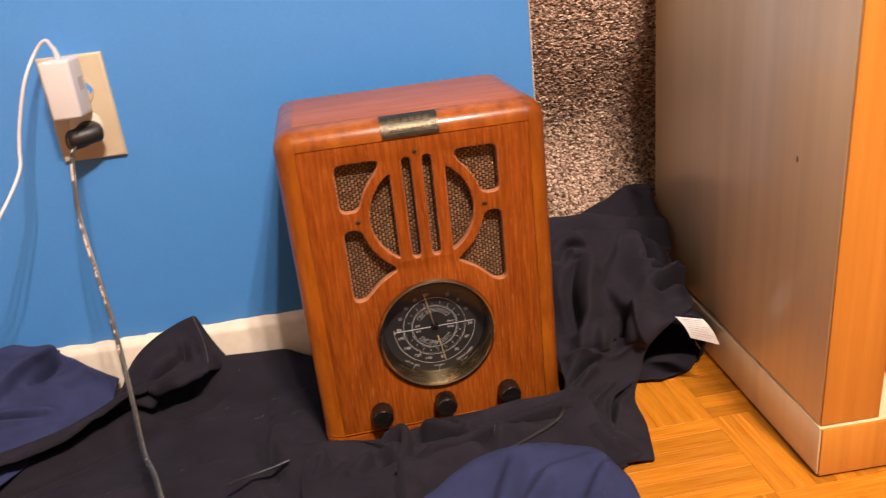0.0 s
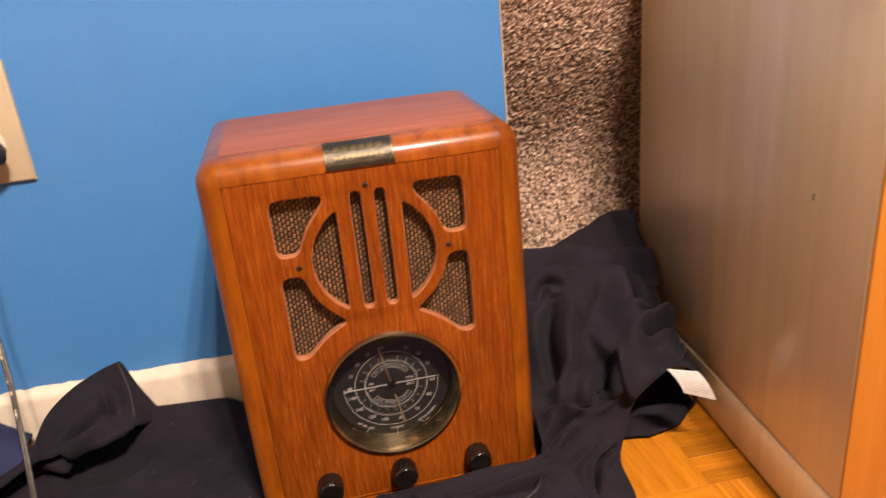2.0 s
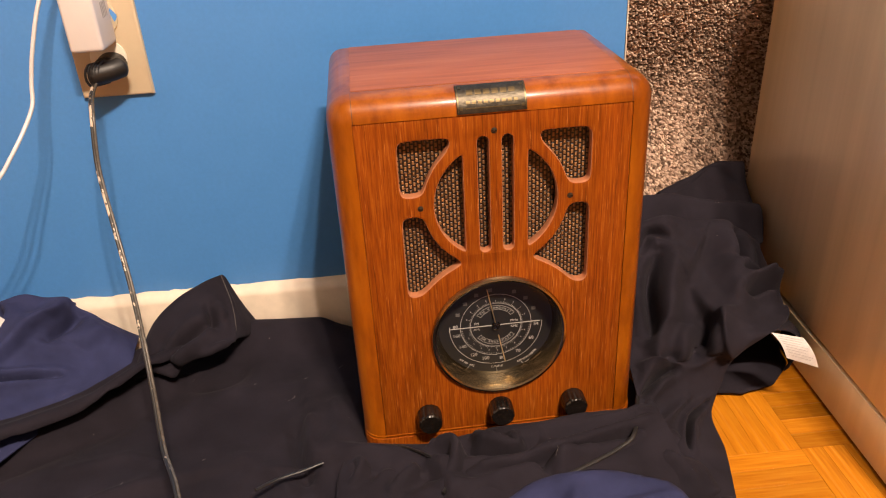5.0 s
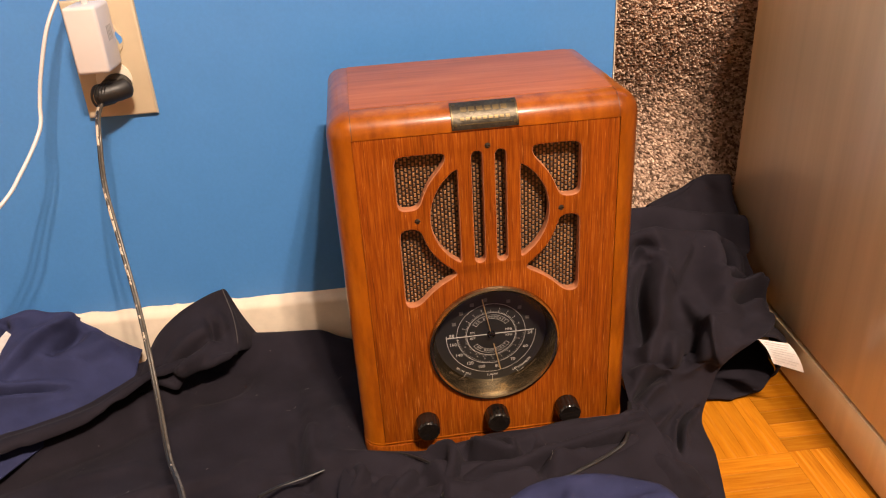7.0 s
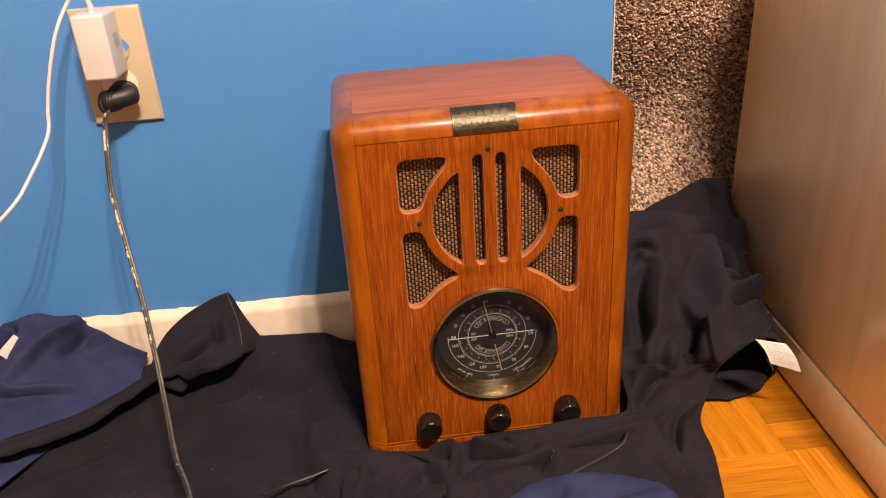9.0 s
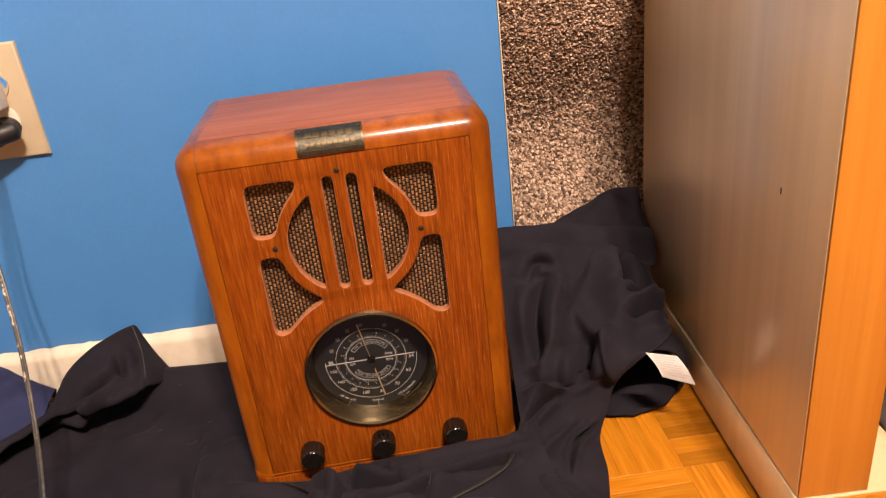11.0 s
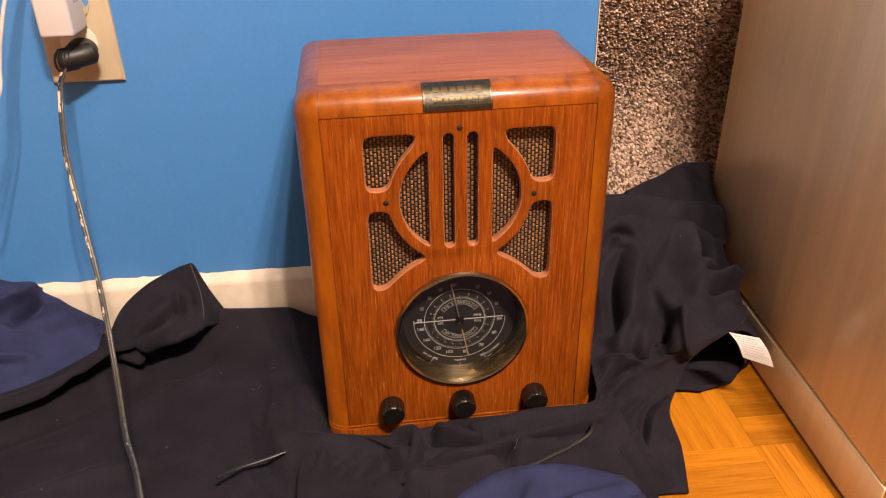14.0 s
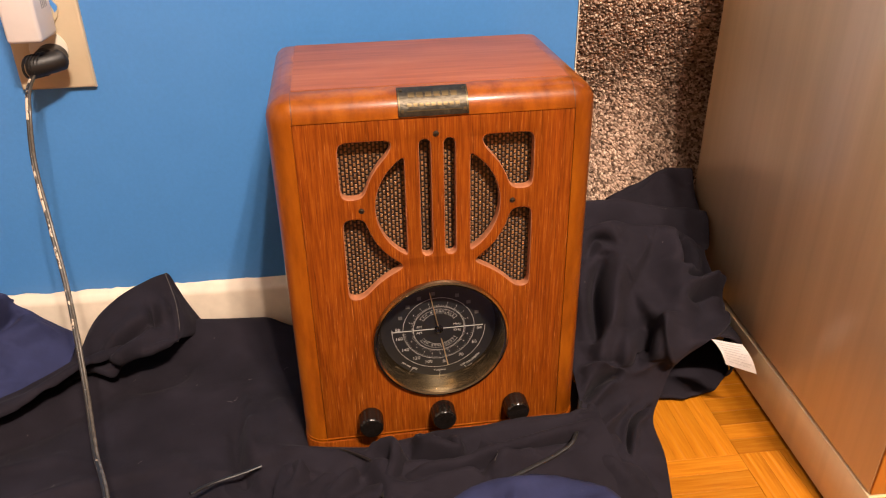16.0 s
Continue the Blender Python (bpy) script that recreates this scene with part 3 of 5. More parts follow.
HOODIE_PLEATS = [
    ([(-0.11, -0.292), (-0.03, -0.282), (0.05, -0.280), (0.10, -0.286)], 0.013, 0.0095),
    ([(-0.06, -0.315), (0.0, -0.302), (0.05, -0.294)], 0.013, 0.0081),
    ([(0.015, -0.272), (0.028, -0.290), (0.022, -0.312)], 0.011, 0.0081),
    ([(0.100, -0.274), (0.118, -0.292), (0.135, -0.315)], 0.013, 0.0081),
    ([(-0.155, -0.275), (-0.12, -0.295), (-0.10, -0.330)], 0.014, 0.0108),
    ([(-0.26, -0.235), (-0.225, -0.262), (-0.20, -0.31)], 0.007, 0.009),
    ([(-0.29, -0.125), (-0.245, -0.135), (-0.20, -0.128)], 0.004, 0.012),
    ([(-0.175, -0.17), (-0.168, -0.21), (-0.178, -0.245)], 0.006, 0.009),
    ([(-0.42, -0.225), (-0.37, -0.215), (-0.33, -0.235)], 0.006, 0.010),
    ([(-0.130, -0.300), (-0.095, -0.285), (-0.085, -0.32)], -0.018, 0.006),
    ([(-0.030, -0.296), (0.0, -0.290), (0.012, -0.305)], -0.018, 0.0055),
    ([(-0.215, -0.20), (-0.207, -0.245), (-0.198, -0.268)], -0.014, 0.006),
]
HOODIE_RIM = [(-0.60, -0.70), (-0.56, -0.24), (-0.50, -0.165), (-0.45, -0.112), (-0.405, -0.045), (-0.375, -0.015), (-0.28, -0.0155),
              (-0.17, -0.016), (-0.10, -0.04), (0.115, -0.06), (0.135, -0.20), (0.16, -0.33), (0.10, -0.34), (0.0, -0.40), (-0.05, -0.70)]


SLEEVE_EDGE = [(-0.305, -0.092), (-0.335, -0.100), (-0.365, -0.128), (-0.402, -0.160), (-0.45, -0.185), (-0.50, -0.208), (-0.62, -0.26)]
SLEEVE_RIM = SLEEVE_EDGE + [(-0.62, -0.185), (-0.52, -0.168), (-0.462, -0.118), (-0.418, -0.055), (-0.385, -0.040), (-0.345, -0.060)]


def sleeve_height(x, y):
    """The sleeve's upper layer, folded over so that its front edge stands clear of what is below."""
    d = min(seg_dist(x, y, a, b)[0] for a, b in zip(SLEEVE_EDGE, SLEEVE_EDGE[1:]))
    swell = 0.45 + 0.55 * math.exp(-((x + 0.365) / 0.05) ** 2) + 0.25 * math.exp(-((x + 0.50) / 0.06) ** 2)
    return 0.026 + 0.026 * swell * math.exp(-((d - 0.010) / 0.020) ** 2) - 0.006 * math.exp(-d / 0.003) + wrinkles(x, y, 0.006, 2.9)


def hoodie_height(x, y):
    under = max(0.0, min(1.0, (x + 0.155) / 0.02, (0.120 - x) / 0.012, (y + 0.2425) / 0.006, (0.0 - y) / 0.03))
    folds = [
        0.012 + wrinkles(x, y, 0.006, 1.7),
        ridge(x, y, [(-0.318, -0.080, 0.018), (-0.36, -0.105, 0.026), (-0.40, -0.135, 0.024), (-0.46, -0.165, 0.022)], 0.035),
        ridge(x, y, [(-0.28, -0.028, 0.036), (-0.20, -0.034, 0.034), (-0.16, -0.06, 0.020)], 0.03),
        ridge(x, y, [(-0.11, -0.262, 0.012), (-0.06, -0.259, 0.024), (0.0, -0.258, 0.037), (0.095, -0.258, 0.041), (0.124, -0.235, 0.036)], 0.012),
        ridge(x, y, [(-0.165, -0.255, 0.020), (-0.12, -0.268, 0.028), (-0.08, -0.30, 0.032), (-0.075, -0.36, 0.03)], 0.020, 1.6),
        ridge(x, y, [(-0.20, -0.20, 0.022), (-0.195, -0.25, 0.026), (-0.17, -0.30, 0.022)], 0.016, 1.8),
        ridge(x, y, [(-0.03, -0.315, 0.022), (0.06, -0.296, 0.028), (0.14, -0.300, 0.020)], 0.014, 1.4),
        ridge(x, y, [(-0.34, -0.26, 0.016), (-0.40, -0.30, 0.030), (-0.5, -0.33, 0.032)], 0.03, 1.6),
    ]
    z = smax(folds, 0.0022)
    z += step(x, y, [(-0.33, -0.262), (-0.38, -0.278), (-0.46, -0.32)][::-1], 0.010)
    z -= 0.014 * math.exp(-(min(seg_dist(x, y, a, b)[0] for a, b in zip(SLEEVE_EDGE, SLEEVE_EDGE[1:])) / 0.020) ** 2)
    z -= 0.030 * math.exp(-(((x + 0.312) / 0.034) ** 2 + ((y + 0.078) / 0.024) ** 2))
    z += step(x, y, [(-0.205, -0.19), (-0.200, -0.24), (-0.17, -0.275)], 0.008)
    z += step(x, y, [(-0.175, -0.262), (-0.12, -0.262), (-0.08, -0.290), (-0.075, -0.34)], 0.010)
    z += step(x, y, [(-0.01, -0.325), (0.05, -0.300), (0.115, -0.278)], 0.010)
    z += sum(ridge(x, y, [(*p, h) for p in line], w, 1.6) for line, h, w in HOODIE_PLEATS)
    return z * (1 - under) + 0.009 * under


hoodie = thing("black_sweatshirt", pose(0, 0, 0), "crumpled black hooded sweatshirt spread on the floor under the radio", "sweatshirt")
part("fabric", thicken(garment_sheet(HOODIE_RIM, hoodie_height, 0.004, 0.006, 0.004, 1.0)), BLACKCLOTH, hoodie)


def spline(p0, p1, p2, p3, t):
    return 0.5 * (2 * p1 + (p2 - p0) * t + (2 * p0 - 5 * p1 + 4 * p2 - p3) * t * t + (3 * p1 - p0 - 3 * p2 + p3) * t ** 3)


def along(rows, count):
    """Evenly spaced smooth steps through a stack of arrays."""
    rows = np.asarray(rows, float)
    pad = np.concatenate([2 * rows[:1] - rows[1:2], rows, 2 * rows[-1:] - rows[-2:-1]])
    out = []
    for s in np.linspace(0, len(rows) - 1, count):
        k = min(int(s), len(rows) - 2)
        out.append(spline(pad[k], pad[k + 1], pad[k + 2], pad[k + 3], s - k))
    return np.array(out)


def draped(rows, nu, nv, creases=(), soft=0.0016, seed=0.0, deep=1.0, thick=0.0024):
    """Cloth hung through a few cross-sections, then pleated along its own normals.
    A crease is (kind, width, height, [(u, v), ...]) with u across and v down the cloth."""
    net = along(rows, nv)
    net = along(net.transpose(1, 0, 2), nu).transpose(1, 0, 2)
    du, dv = np.gradient(net, axis=1), np.gradient(net, axis=0)
    nor = np.cross(du, dv)
    nor /= np.maximum(np.linalg.norm(nor, axis=2, keepdims=True), 1e-9)
    if nor[..., 1].mean() > 0:
        nor = -nor
    wide = np.linalg.norm(np.diff(net, axis=1), axis=2).sum(1).mean()
    tall = np.linalg.norm(np.diff(net, axis=0), axis=2).sum(0).mean()
    U, V = np.meshgrid(np.linspace(0, 1, nu), np.linspace(0, 1, nv))
    lift = np.zeros_like(U)
    for kind, w, h, line in creases:
        pts = smooth_path([(u * wide, v * tall, 0) for u, v in line], 6)
        best, side, run = np.full(U.shape, 1e9), np.zeros_like(U), np.zeros_like(U)
        for i, (p, q) in enumerate(zip(pts, pts[1:])):
            dx, dy = q.x - p.x, q.y - p.y
            t = np.clip(((U * wide - p.x) * dx + (V * tall - p.y) * dy) / (dx * dx + dy * dy + 1e-12), 0, 1)
            ex, ey = U * wide - p.x - t * dx, V * tall - p.y - t * dy
            d = np.hypot(ex, ey)
            near = d < best
            best = np.where(near, d, best)
            side = np.where(near, np.sign(dx * ey - dy * ex), side)
            run = np.where(near, (i + t) / (len(pts) - 1), run)
        h = h * deep
        ends = np.sin(np.pi * np.clip(run, 0.04, 0.96)) ** 0.6
        if kind == "ridge":
            lift += h * ends * np.exp(-(best / w) ** 2)
        elif kind == "lip":          # one side lies over the other
            lift += h * ends * (0.5 + 0.5 * np.tanh(side * best / (0.9 * w))) * np.exp(-(best / (4.0 * w)) ** 2)
        else:                        # pinched valley between two swellings
            lift += h * ends * (0.55 * np.exp(-((best - 2.2 * w) / (1.5 * w)) ** 2) - 1.15 * np.exp(-(best / (0.8 * w)) ** 2))
    for j in range(nv):
        for i in range(nu):
            x, y, z = net[j, i]
            lift[j, i] += soft * (noise.noise((x * 26 + seed, y * 26, z * 26)) + 0.45 * noise.noise((x * 70, y * 70 + seed, z * 70)))
    # folds die out towards the rim
    rim = np.clip(np.minimum(U, 1 - U) / 0.10, 0.0, 1.0) * np.clip(np.minimum(V, 1 - V) / 0.05, 0.0, 1.0)
    net = net + nor * (lift * (0.15 + 0.85 * rim))[..., None]
    skin = np.cross(np.gradient(net, axis=1), np.gradient(net, axis=0))
    if (skin * nor).sum() < 0:
        skin = -skin
    for _ in range(4):
        p = np.pad(skin, ((1, 1), (1, 1), (0, 0)), mode="edge")
        skin = (p[:-2, 1:-1] + p[2:, 1:-1] + p[1:-1, :-2] + p[1:-1, 2:] + skin) / 5
    skin /= np.maximum(np.linalg.norm(skin, axis=2, keepdims=True), 1e-9)
    bm = bmesh.new()
    face, lining = [[[bm.verts.new(p) for p in row] for row in sheet] for sheet in (net, net - skin * thick)]
    for sheet in (face, lining):
        for a, b in zip(sheet, sheet[1:]):
            for i in range(nu - 1):
                bm.faces.new((a[i], a[i + 1], b[i + 1], b[i]))
    rim_of = lambda g: g[0] + [row[-1] for row in g[1:]] + g[-1][-2::-1] + [row[0] for row in g[-2:0:-1]]
    outer, inner = rim_of(face), rim_of(lining)
    for k in range(len(outer)):
        bm.faces.new((outer[k - 1], outer[k], inner[k], inner[k - 1]))
    bmesh.ops.recalc_face_normals(bm, faces=bm.faces)
    return bm


# hood: cross-sections placed to fit the camera's view, from the ground up to its peak, each from its foot round the
# opening's hem to the wall
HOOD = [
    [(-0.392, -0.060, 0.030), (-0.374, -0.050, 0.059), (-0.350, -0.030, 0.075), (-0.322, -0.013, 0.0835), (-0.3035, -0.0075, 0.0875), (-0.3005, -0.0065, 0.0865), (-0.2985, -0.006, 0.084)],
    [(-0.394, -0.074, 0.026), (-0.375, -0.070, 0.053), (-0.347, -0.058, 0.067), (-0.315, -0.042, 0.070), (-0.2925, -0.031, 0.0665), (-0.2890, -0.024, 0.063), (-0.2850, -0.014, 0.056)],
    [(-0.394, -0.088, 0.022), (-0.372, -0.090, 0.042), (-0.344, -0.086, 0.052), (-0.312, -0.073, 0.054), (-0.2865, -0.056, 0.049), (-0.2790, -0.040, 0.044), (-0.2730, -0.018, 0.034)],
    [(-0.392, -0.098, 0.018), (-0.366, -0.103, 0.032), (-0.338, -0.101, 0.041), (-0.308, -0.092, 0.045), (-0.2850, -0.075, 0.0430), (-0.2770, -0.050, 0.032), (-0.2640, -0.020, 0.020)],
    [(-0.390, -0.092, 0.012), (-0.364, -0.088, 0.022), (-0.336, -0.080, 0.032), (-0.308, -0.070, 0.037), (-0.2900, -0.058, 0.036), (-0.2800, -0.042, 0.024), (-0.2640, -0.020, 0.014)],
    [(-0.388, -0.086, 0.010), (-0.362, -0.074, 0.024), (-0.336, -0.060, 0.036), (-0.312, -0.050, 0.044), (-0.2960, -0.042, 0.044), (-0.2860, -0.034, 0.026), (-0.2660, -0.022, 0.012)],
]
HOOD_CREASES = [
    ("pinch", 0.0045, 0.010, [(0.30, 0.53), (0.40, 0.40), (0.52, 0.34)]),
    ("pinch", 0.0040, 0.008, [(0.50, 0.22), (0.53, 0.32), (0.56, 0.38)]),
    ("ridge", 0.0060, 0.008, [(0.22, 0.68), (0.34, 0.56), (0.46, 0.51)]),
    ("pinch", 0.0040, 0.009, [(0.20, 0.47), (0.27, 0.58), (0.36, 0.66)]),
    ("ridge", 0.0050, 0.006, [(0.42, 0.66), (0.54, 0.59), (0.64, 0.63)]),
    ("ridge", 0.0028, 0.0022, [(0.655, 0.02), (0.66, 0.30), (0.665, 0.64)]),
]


HEM = [
    (-0.150, 0.118, -0.2440, -0.2440, 0.010, 0.018, 0.032, 0.036),
    (-0.158, 0.121, -0.2560, -0.2560, 0.022, 0.034, 0.043, 0.046),
    (-0.165, 0.126, -0.2760, -0.2740, 0.030, 0.038, 0.040, 0.042),
    (-0.168, 0.132, -0.3020, -0.2940, 0.031, 0.034, 0.032, 0.028),
    (-0.165, 0.138, -0.3400, -0.3120, 0.028, 0.028, 0.022, 0.014),
    (-0.150, 0.140, -0.4200, -0.3350, 0.020, 0.014, 0.008, 0.005),
]
HEM_CREASES = [
    ("ridge", 0.014, 0.010, [(0.10, 0.36), (0.20, 0.42), (0.27, 0.55)]),
    ("pinch", 0.0055, 0.013, [(0.28, 0.27), (0.345, 0.39), (0.34, 0.53), (0.30, 0.67)]),
    ("pinch", 0.0050, 0.012, [(0.415, 0.27), (0.44, 0.39), (0.53, 0.44), (0.525, 0.32)]),
    ("ridge", 0.010, 0.009, [(0.56, 0.39), (0.76, 0.32), (0.94, 0.25)]),
    ("pinch", 0.0050, 0.011, [(0.38, 0.58), (0.66, 0.50), (0.96, 0.32)]),
    ("pinch", 0.0045, 0.010, [(0.03, 0.32), (0.07, 0.44), (0.05, 0.56)]),
    ("pinch", 0.0050, 0.010, [(0.16, 0.65), (0.22, 0.53), (0.21, 0.43)]),
    ("lip", 0.004, 0.006, [(0.80, 0.50), (0.86, 0.43), (0.87, 0.36)]),
]
SECTION = lambda rows: [[(xl + (xr - xl) * k / (len(z) - 1), yl + (yr - yl) * k / (len(z) - 1), z[k]) for k in range(len(z))] for xl, xr, yl, yr, *z in rows]
part("hem", draped(SECTION(HEM), 180, 90, HEM_CREASES, 0.0022, 9.4, 1.3, thick=0.0024), BLACKCLOTH, hoodie, "ruffled hem bunched in front of the radio")
part("sleeve", thicken(garment_sheet(SLEEVE_RIM, sleeve_height, 0.0035, 0.003, 0.0, 3.0), 0.003), BLACKCLOTH, hoodie, "sleeve folded over itself")
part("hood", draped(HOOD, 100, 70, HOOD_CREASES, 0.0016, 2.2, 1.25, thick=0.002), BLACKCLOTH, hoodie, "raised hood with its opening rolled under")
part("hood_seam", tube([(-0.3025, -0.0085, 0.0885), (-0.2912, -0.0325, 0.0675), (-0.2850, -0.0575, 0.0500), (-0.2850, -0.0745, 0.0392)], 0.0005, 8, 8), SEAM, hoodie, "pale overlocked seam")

# jacket: shaped to fit the camera's view; each cross-section is left x, right x, left y, right y and four heights
# between
JACKET = [
    (0.122, 0.306, 0.000, 0.000, 0.105, 0.110, 0.110, 0.105),
    (0.122, 0.304, -0.030, -0.045, 0.155, 0.156, 0.148, 0.137),
    (0.120, 0.303, -0.062, -0.066, 0.116, 0.121, 0.120, 0.106),
    (0.119, 0.286, -0.090, -0.092, 0.147, 0.152, 0.146, 0.112),
    (0.118, 0.287, -0.115, -0.122, 0.124, 0.128, 0.121, 0.094),
    (0.117, 0.283, -0.140, -0.155, 0.098, 0.104, 0.106, 0.084),
    (0.117, 0.274, -0.165, -0.188, 0.073, 0.078, 0.089, 0.090),
    (0.116, 0.245, -0.180, -0.217, 0.062, 0.066, 0.075, 0.092),
    (0.115, 0.214, -0.195, -0.209, 0.053, 0.052, 0.050, 0.057),
    (0.113, 0.203, -0.225, -0.212, 0.044, 0.038, 0.032, 0.028),
    (0.112, 0.190, -0.252, -0.228, 0.028, 0.022, 0.014, 0.006),
    (0.112, 0.184, -0.292, -0.275, 0.016, 0.014, 0.012, 0.005),
    (0.114, 0.170, -0.335, -0.330, 0.010, 0.009, 0.008, 0.004),
]
JACKET_CREASES = [
    ("ridge", 0.011, 0.012, [(0.35, 0.25), (0.34, 0.37), (0.28, 0.48), (0.24, 0.60), (0.26, 0.68)]),
    ("pinch", 0.0050, 0.006, [(0.17, 0.33), (0.25, 0.29), (0.35, 0.31)]),
    ("pinch", 0.0055, 0.010, [(0.18, 0.55), (0.19, 0.42), (0.27, 0.33)]),
    ("lip", 0.0032, 0.007, [(0.59, 0.29), (0.51, 0.34), (0.41, 0.41)]),
    ("lip", 0.0036, 0.011, [(0.41, 0.41), (0.49, 0.485), (0.62, 0.545), (0.74, 0.61), (0.93, 0.665)][::-1]),
    ("pinch", 0.0070, 0.015, [(0.49, 0.50), (0.52, 0.58), (0.59, 0.64)]),
    ("ridge", 0.012, 0.010, [(0.71, 0.27), (0.68, 0.36), (0.68, 0.46), (0.72, 0.55)]),
    ("pinch", 0.0036, 0.013, [(0.74, 0.395), (0.80, 0.385), (0.86, 0.385)]),
    ("ridge", 0.0060, 0.009, [(0.76, 0.42), (0.86, 0.405), (0.99, 0.40)]),
    ("pinch", 0.0044, 0.016, [(0.74, 0.455), (0.83, 0.435), (0.93, 0.435), (1.00, 0.44)]),
    ("pinch", 0.0050, 0.010, [(0.83, 0.25), (0.78, 0.31), (0.76, 0.36)]),
    ("pinch", 0.0050, 0.010, [(0.32, 0.165), (0.47, 0.175), (0.59, 0.16)]),
    ("pinch", 0.0050, 0.010, [(0.08, 0.765), (0.24, 0.72), (0.43, 0.69)]),
    ("ridge", 0.0090, 0.008, [(0.05, 0.70), (0.23, 0.675), (0.43, 0.655)]),
    ("pinch", 0.0040, 0.007, [(0.50, 0.90), (0.66, 0.84), (0.90, 0.80)]),
    ("ridge", 0.0080, 0.006, [(0.06, 0.86), (0.30, 0.84), (0.60, 0.78)]),
]


COLLAR = [
    [(0.190, 0.022, 0.095), (0.232, 0.026, 0.105), (0.268, 0.028, 0.120), (0.308, 0.028, 0.120)],
    [(0.205, 0.004, 0.136), (0.242, 0.010, 0.150), (0.270, 0.016, 0.1640), (0.308, 0.016, 0.1620)],
    [(0.202, -0.010, 0.134), (0.240, -0.006, 0.143), (0.272, -0.002, 0.148), (0.308, 0.002, 0.142)],
    [(0.190, -0.028, 0.134), (0.236, -0.026, 0.136), (0.272, -0.026, 0.130), (0.308, -0.026, 0.122)],
]
COLLAR_CREASES = [
    ("lip", 0.004, 0.008, [(0.66, 0.30), (0.80, 0.52), (0.97, 0.72)]),
    ("ridge", 0.010, 0.006, [(0.10, 0.60), (0.40, 0.50), (0.62, 0.38)]),
]
CUFF = [
    [(0.208, -0.205, 0.046), (0.222, -0.210, 0.074), (0.246, -0.2155, 0.0895), (0.270, -0.210, 0.078), (0.284, -0.196, 0.046), (0.286, -0.176, 0.010)],
    [(0.206, -0.180, 0.040), (0.222, -0.180, 0.066), (0.246, -0.184, 0.0800), (0.276, -0.184, 0.074), (0.296, -0.176, 0.048), (0.294, -0.170, 0.014)],
    [(0.204, -0.130, 0.030), (0.222, -0.130, 0.050), (0.246, -0.130, 0.0640), (0.280, -0.130, 0.060), (0.304, -0.130, 0.040), (0.302, -0.130, 0.012)],
]
coat = thing("black_jacket", pose(0, 0, 0), "crumpled black fleece jacket heaped between radio and bookcase", "jacket")
part("fabric", draped(SECTION(JACKET), 150, 320, JACKET_CREASES, 0.0026, 5.1, 1.8, thick=0.0024), BLACKCLOTH, coat)
part("collar", draped(COLLAR, 60, 50, COLLAR_CREASES, 0.0024, 7.7, 0.7, thick=0.0024), BLACKCLOTH, coat, "folded collar against the carpet")
part("cuff", draped(CUFF, 60, 40, (), 0.0010, 3.1, thick=0.0022), BLACKCLOTH, coat, "open cuff of a sleeve")


LINING_RIM = [(0.204, -0.200), (0.240, -0.202), (0.272, -0.196), (0.302, -0.160), (0.304, -0.06), (0.21, -0.06), (0.19, -0.15)]
part("lining", thicken(garment_sheet(LINING_RIM, lambda x, y: 0.006 + 0.010 * (y + 0.21) / 0.15 + wrinkles(x, y, 0.004, 4.4), 0.004, 0.004, 0.002, 6.0)), BLACKCLOTH, coat, "dark inside of the cuff")


def care_label():
    bm = bmesh.new()
    n = 8
    a, b = Vector((0.234, -0.2305, 0.099)), Vector((0.262, -0.236, 0.094))
    c, d = Vector((0.246, -0.242, 0.078)), Vector((0.2765, -0.2455, 0.066))
    rows = []
    for j in range(n + 1):
        v = j / n
        lift = 0.003 * math.sin(v * math.pi)
        rows.append([bm.verts.new((a.lerp(b, i / n)).lerp(c.lerp(d, i / n), v) + Vector((0, -lift, lift))) for i in range(n + 1)])
    for p, q in zip(rows, rows[1:]):
        for i in range(n):
            bm.faces.new((p[i], p[i + 1], q[i + 1], q[i]))
    thicken(bm, 0.0005)
    tag = part("care_label", bm, TAGMAT, coat, "white fabric care label with grey print")
    for k in range(8):
        v = 0.12 + 0.105 * k
        p, q = a.lerp(c, v), b.lerp(d, v)
        lift = 0.003 * math.sin(v * math.pi) + 0.0006
        off = Vector((0, -lift, lift))
        part("print_line", tube([p.lerp(q, 0.1) + off, p.lerp(q, 0.5) + off, p.lerp(q, 0.9 - 0.1 * (k % 3)) + off], 0.00022, 3, 4), TAGINK, tag)


care_label()

def lint(owner, height, x0, x1, y0, y1, count, seed):
    """Pale hairs caught on the cloth."""
    rnd = random.Random(seed)
    for _ in range(count):
        x, y, a, l = rnd.uniform(x0, x1), rnd.uniform(y0, y1), rnd.uniform(0, 6.28), rnd.uniform(0.0015, 0.0042)
        pts = []
        for k in (-1, 0, 1):
            px, py = x + k * l * math.cos(a) + 0.0012 * (k == 0) * math.sin(a), y + k * l * math.sin(a)
            pts.append((px, py, height(px, py) + 0.0016))
        part("lint_hair", tube(pts, 0.00011, 5, 4), LINT, owner)


lint(hoodie, hoodie_height, -0.27, -0.17, -0.22, -0.10, 5, 11)
lint(hoodie, hoodie_height, -0.36, -0.22, -0.30, -0.20, 2, 12)
lint(hoodie, hoodie_height, 0.0, 0.11, -0.31, -0.27, 2, 13)

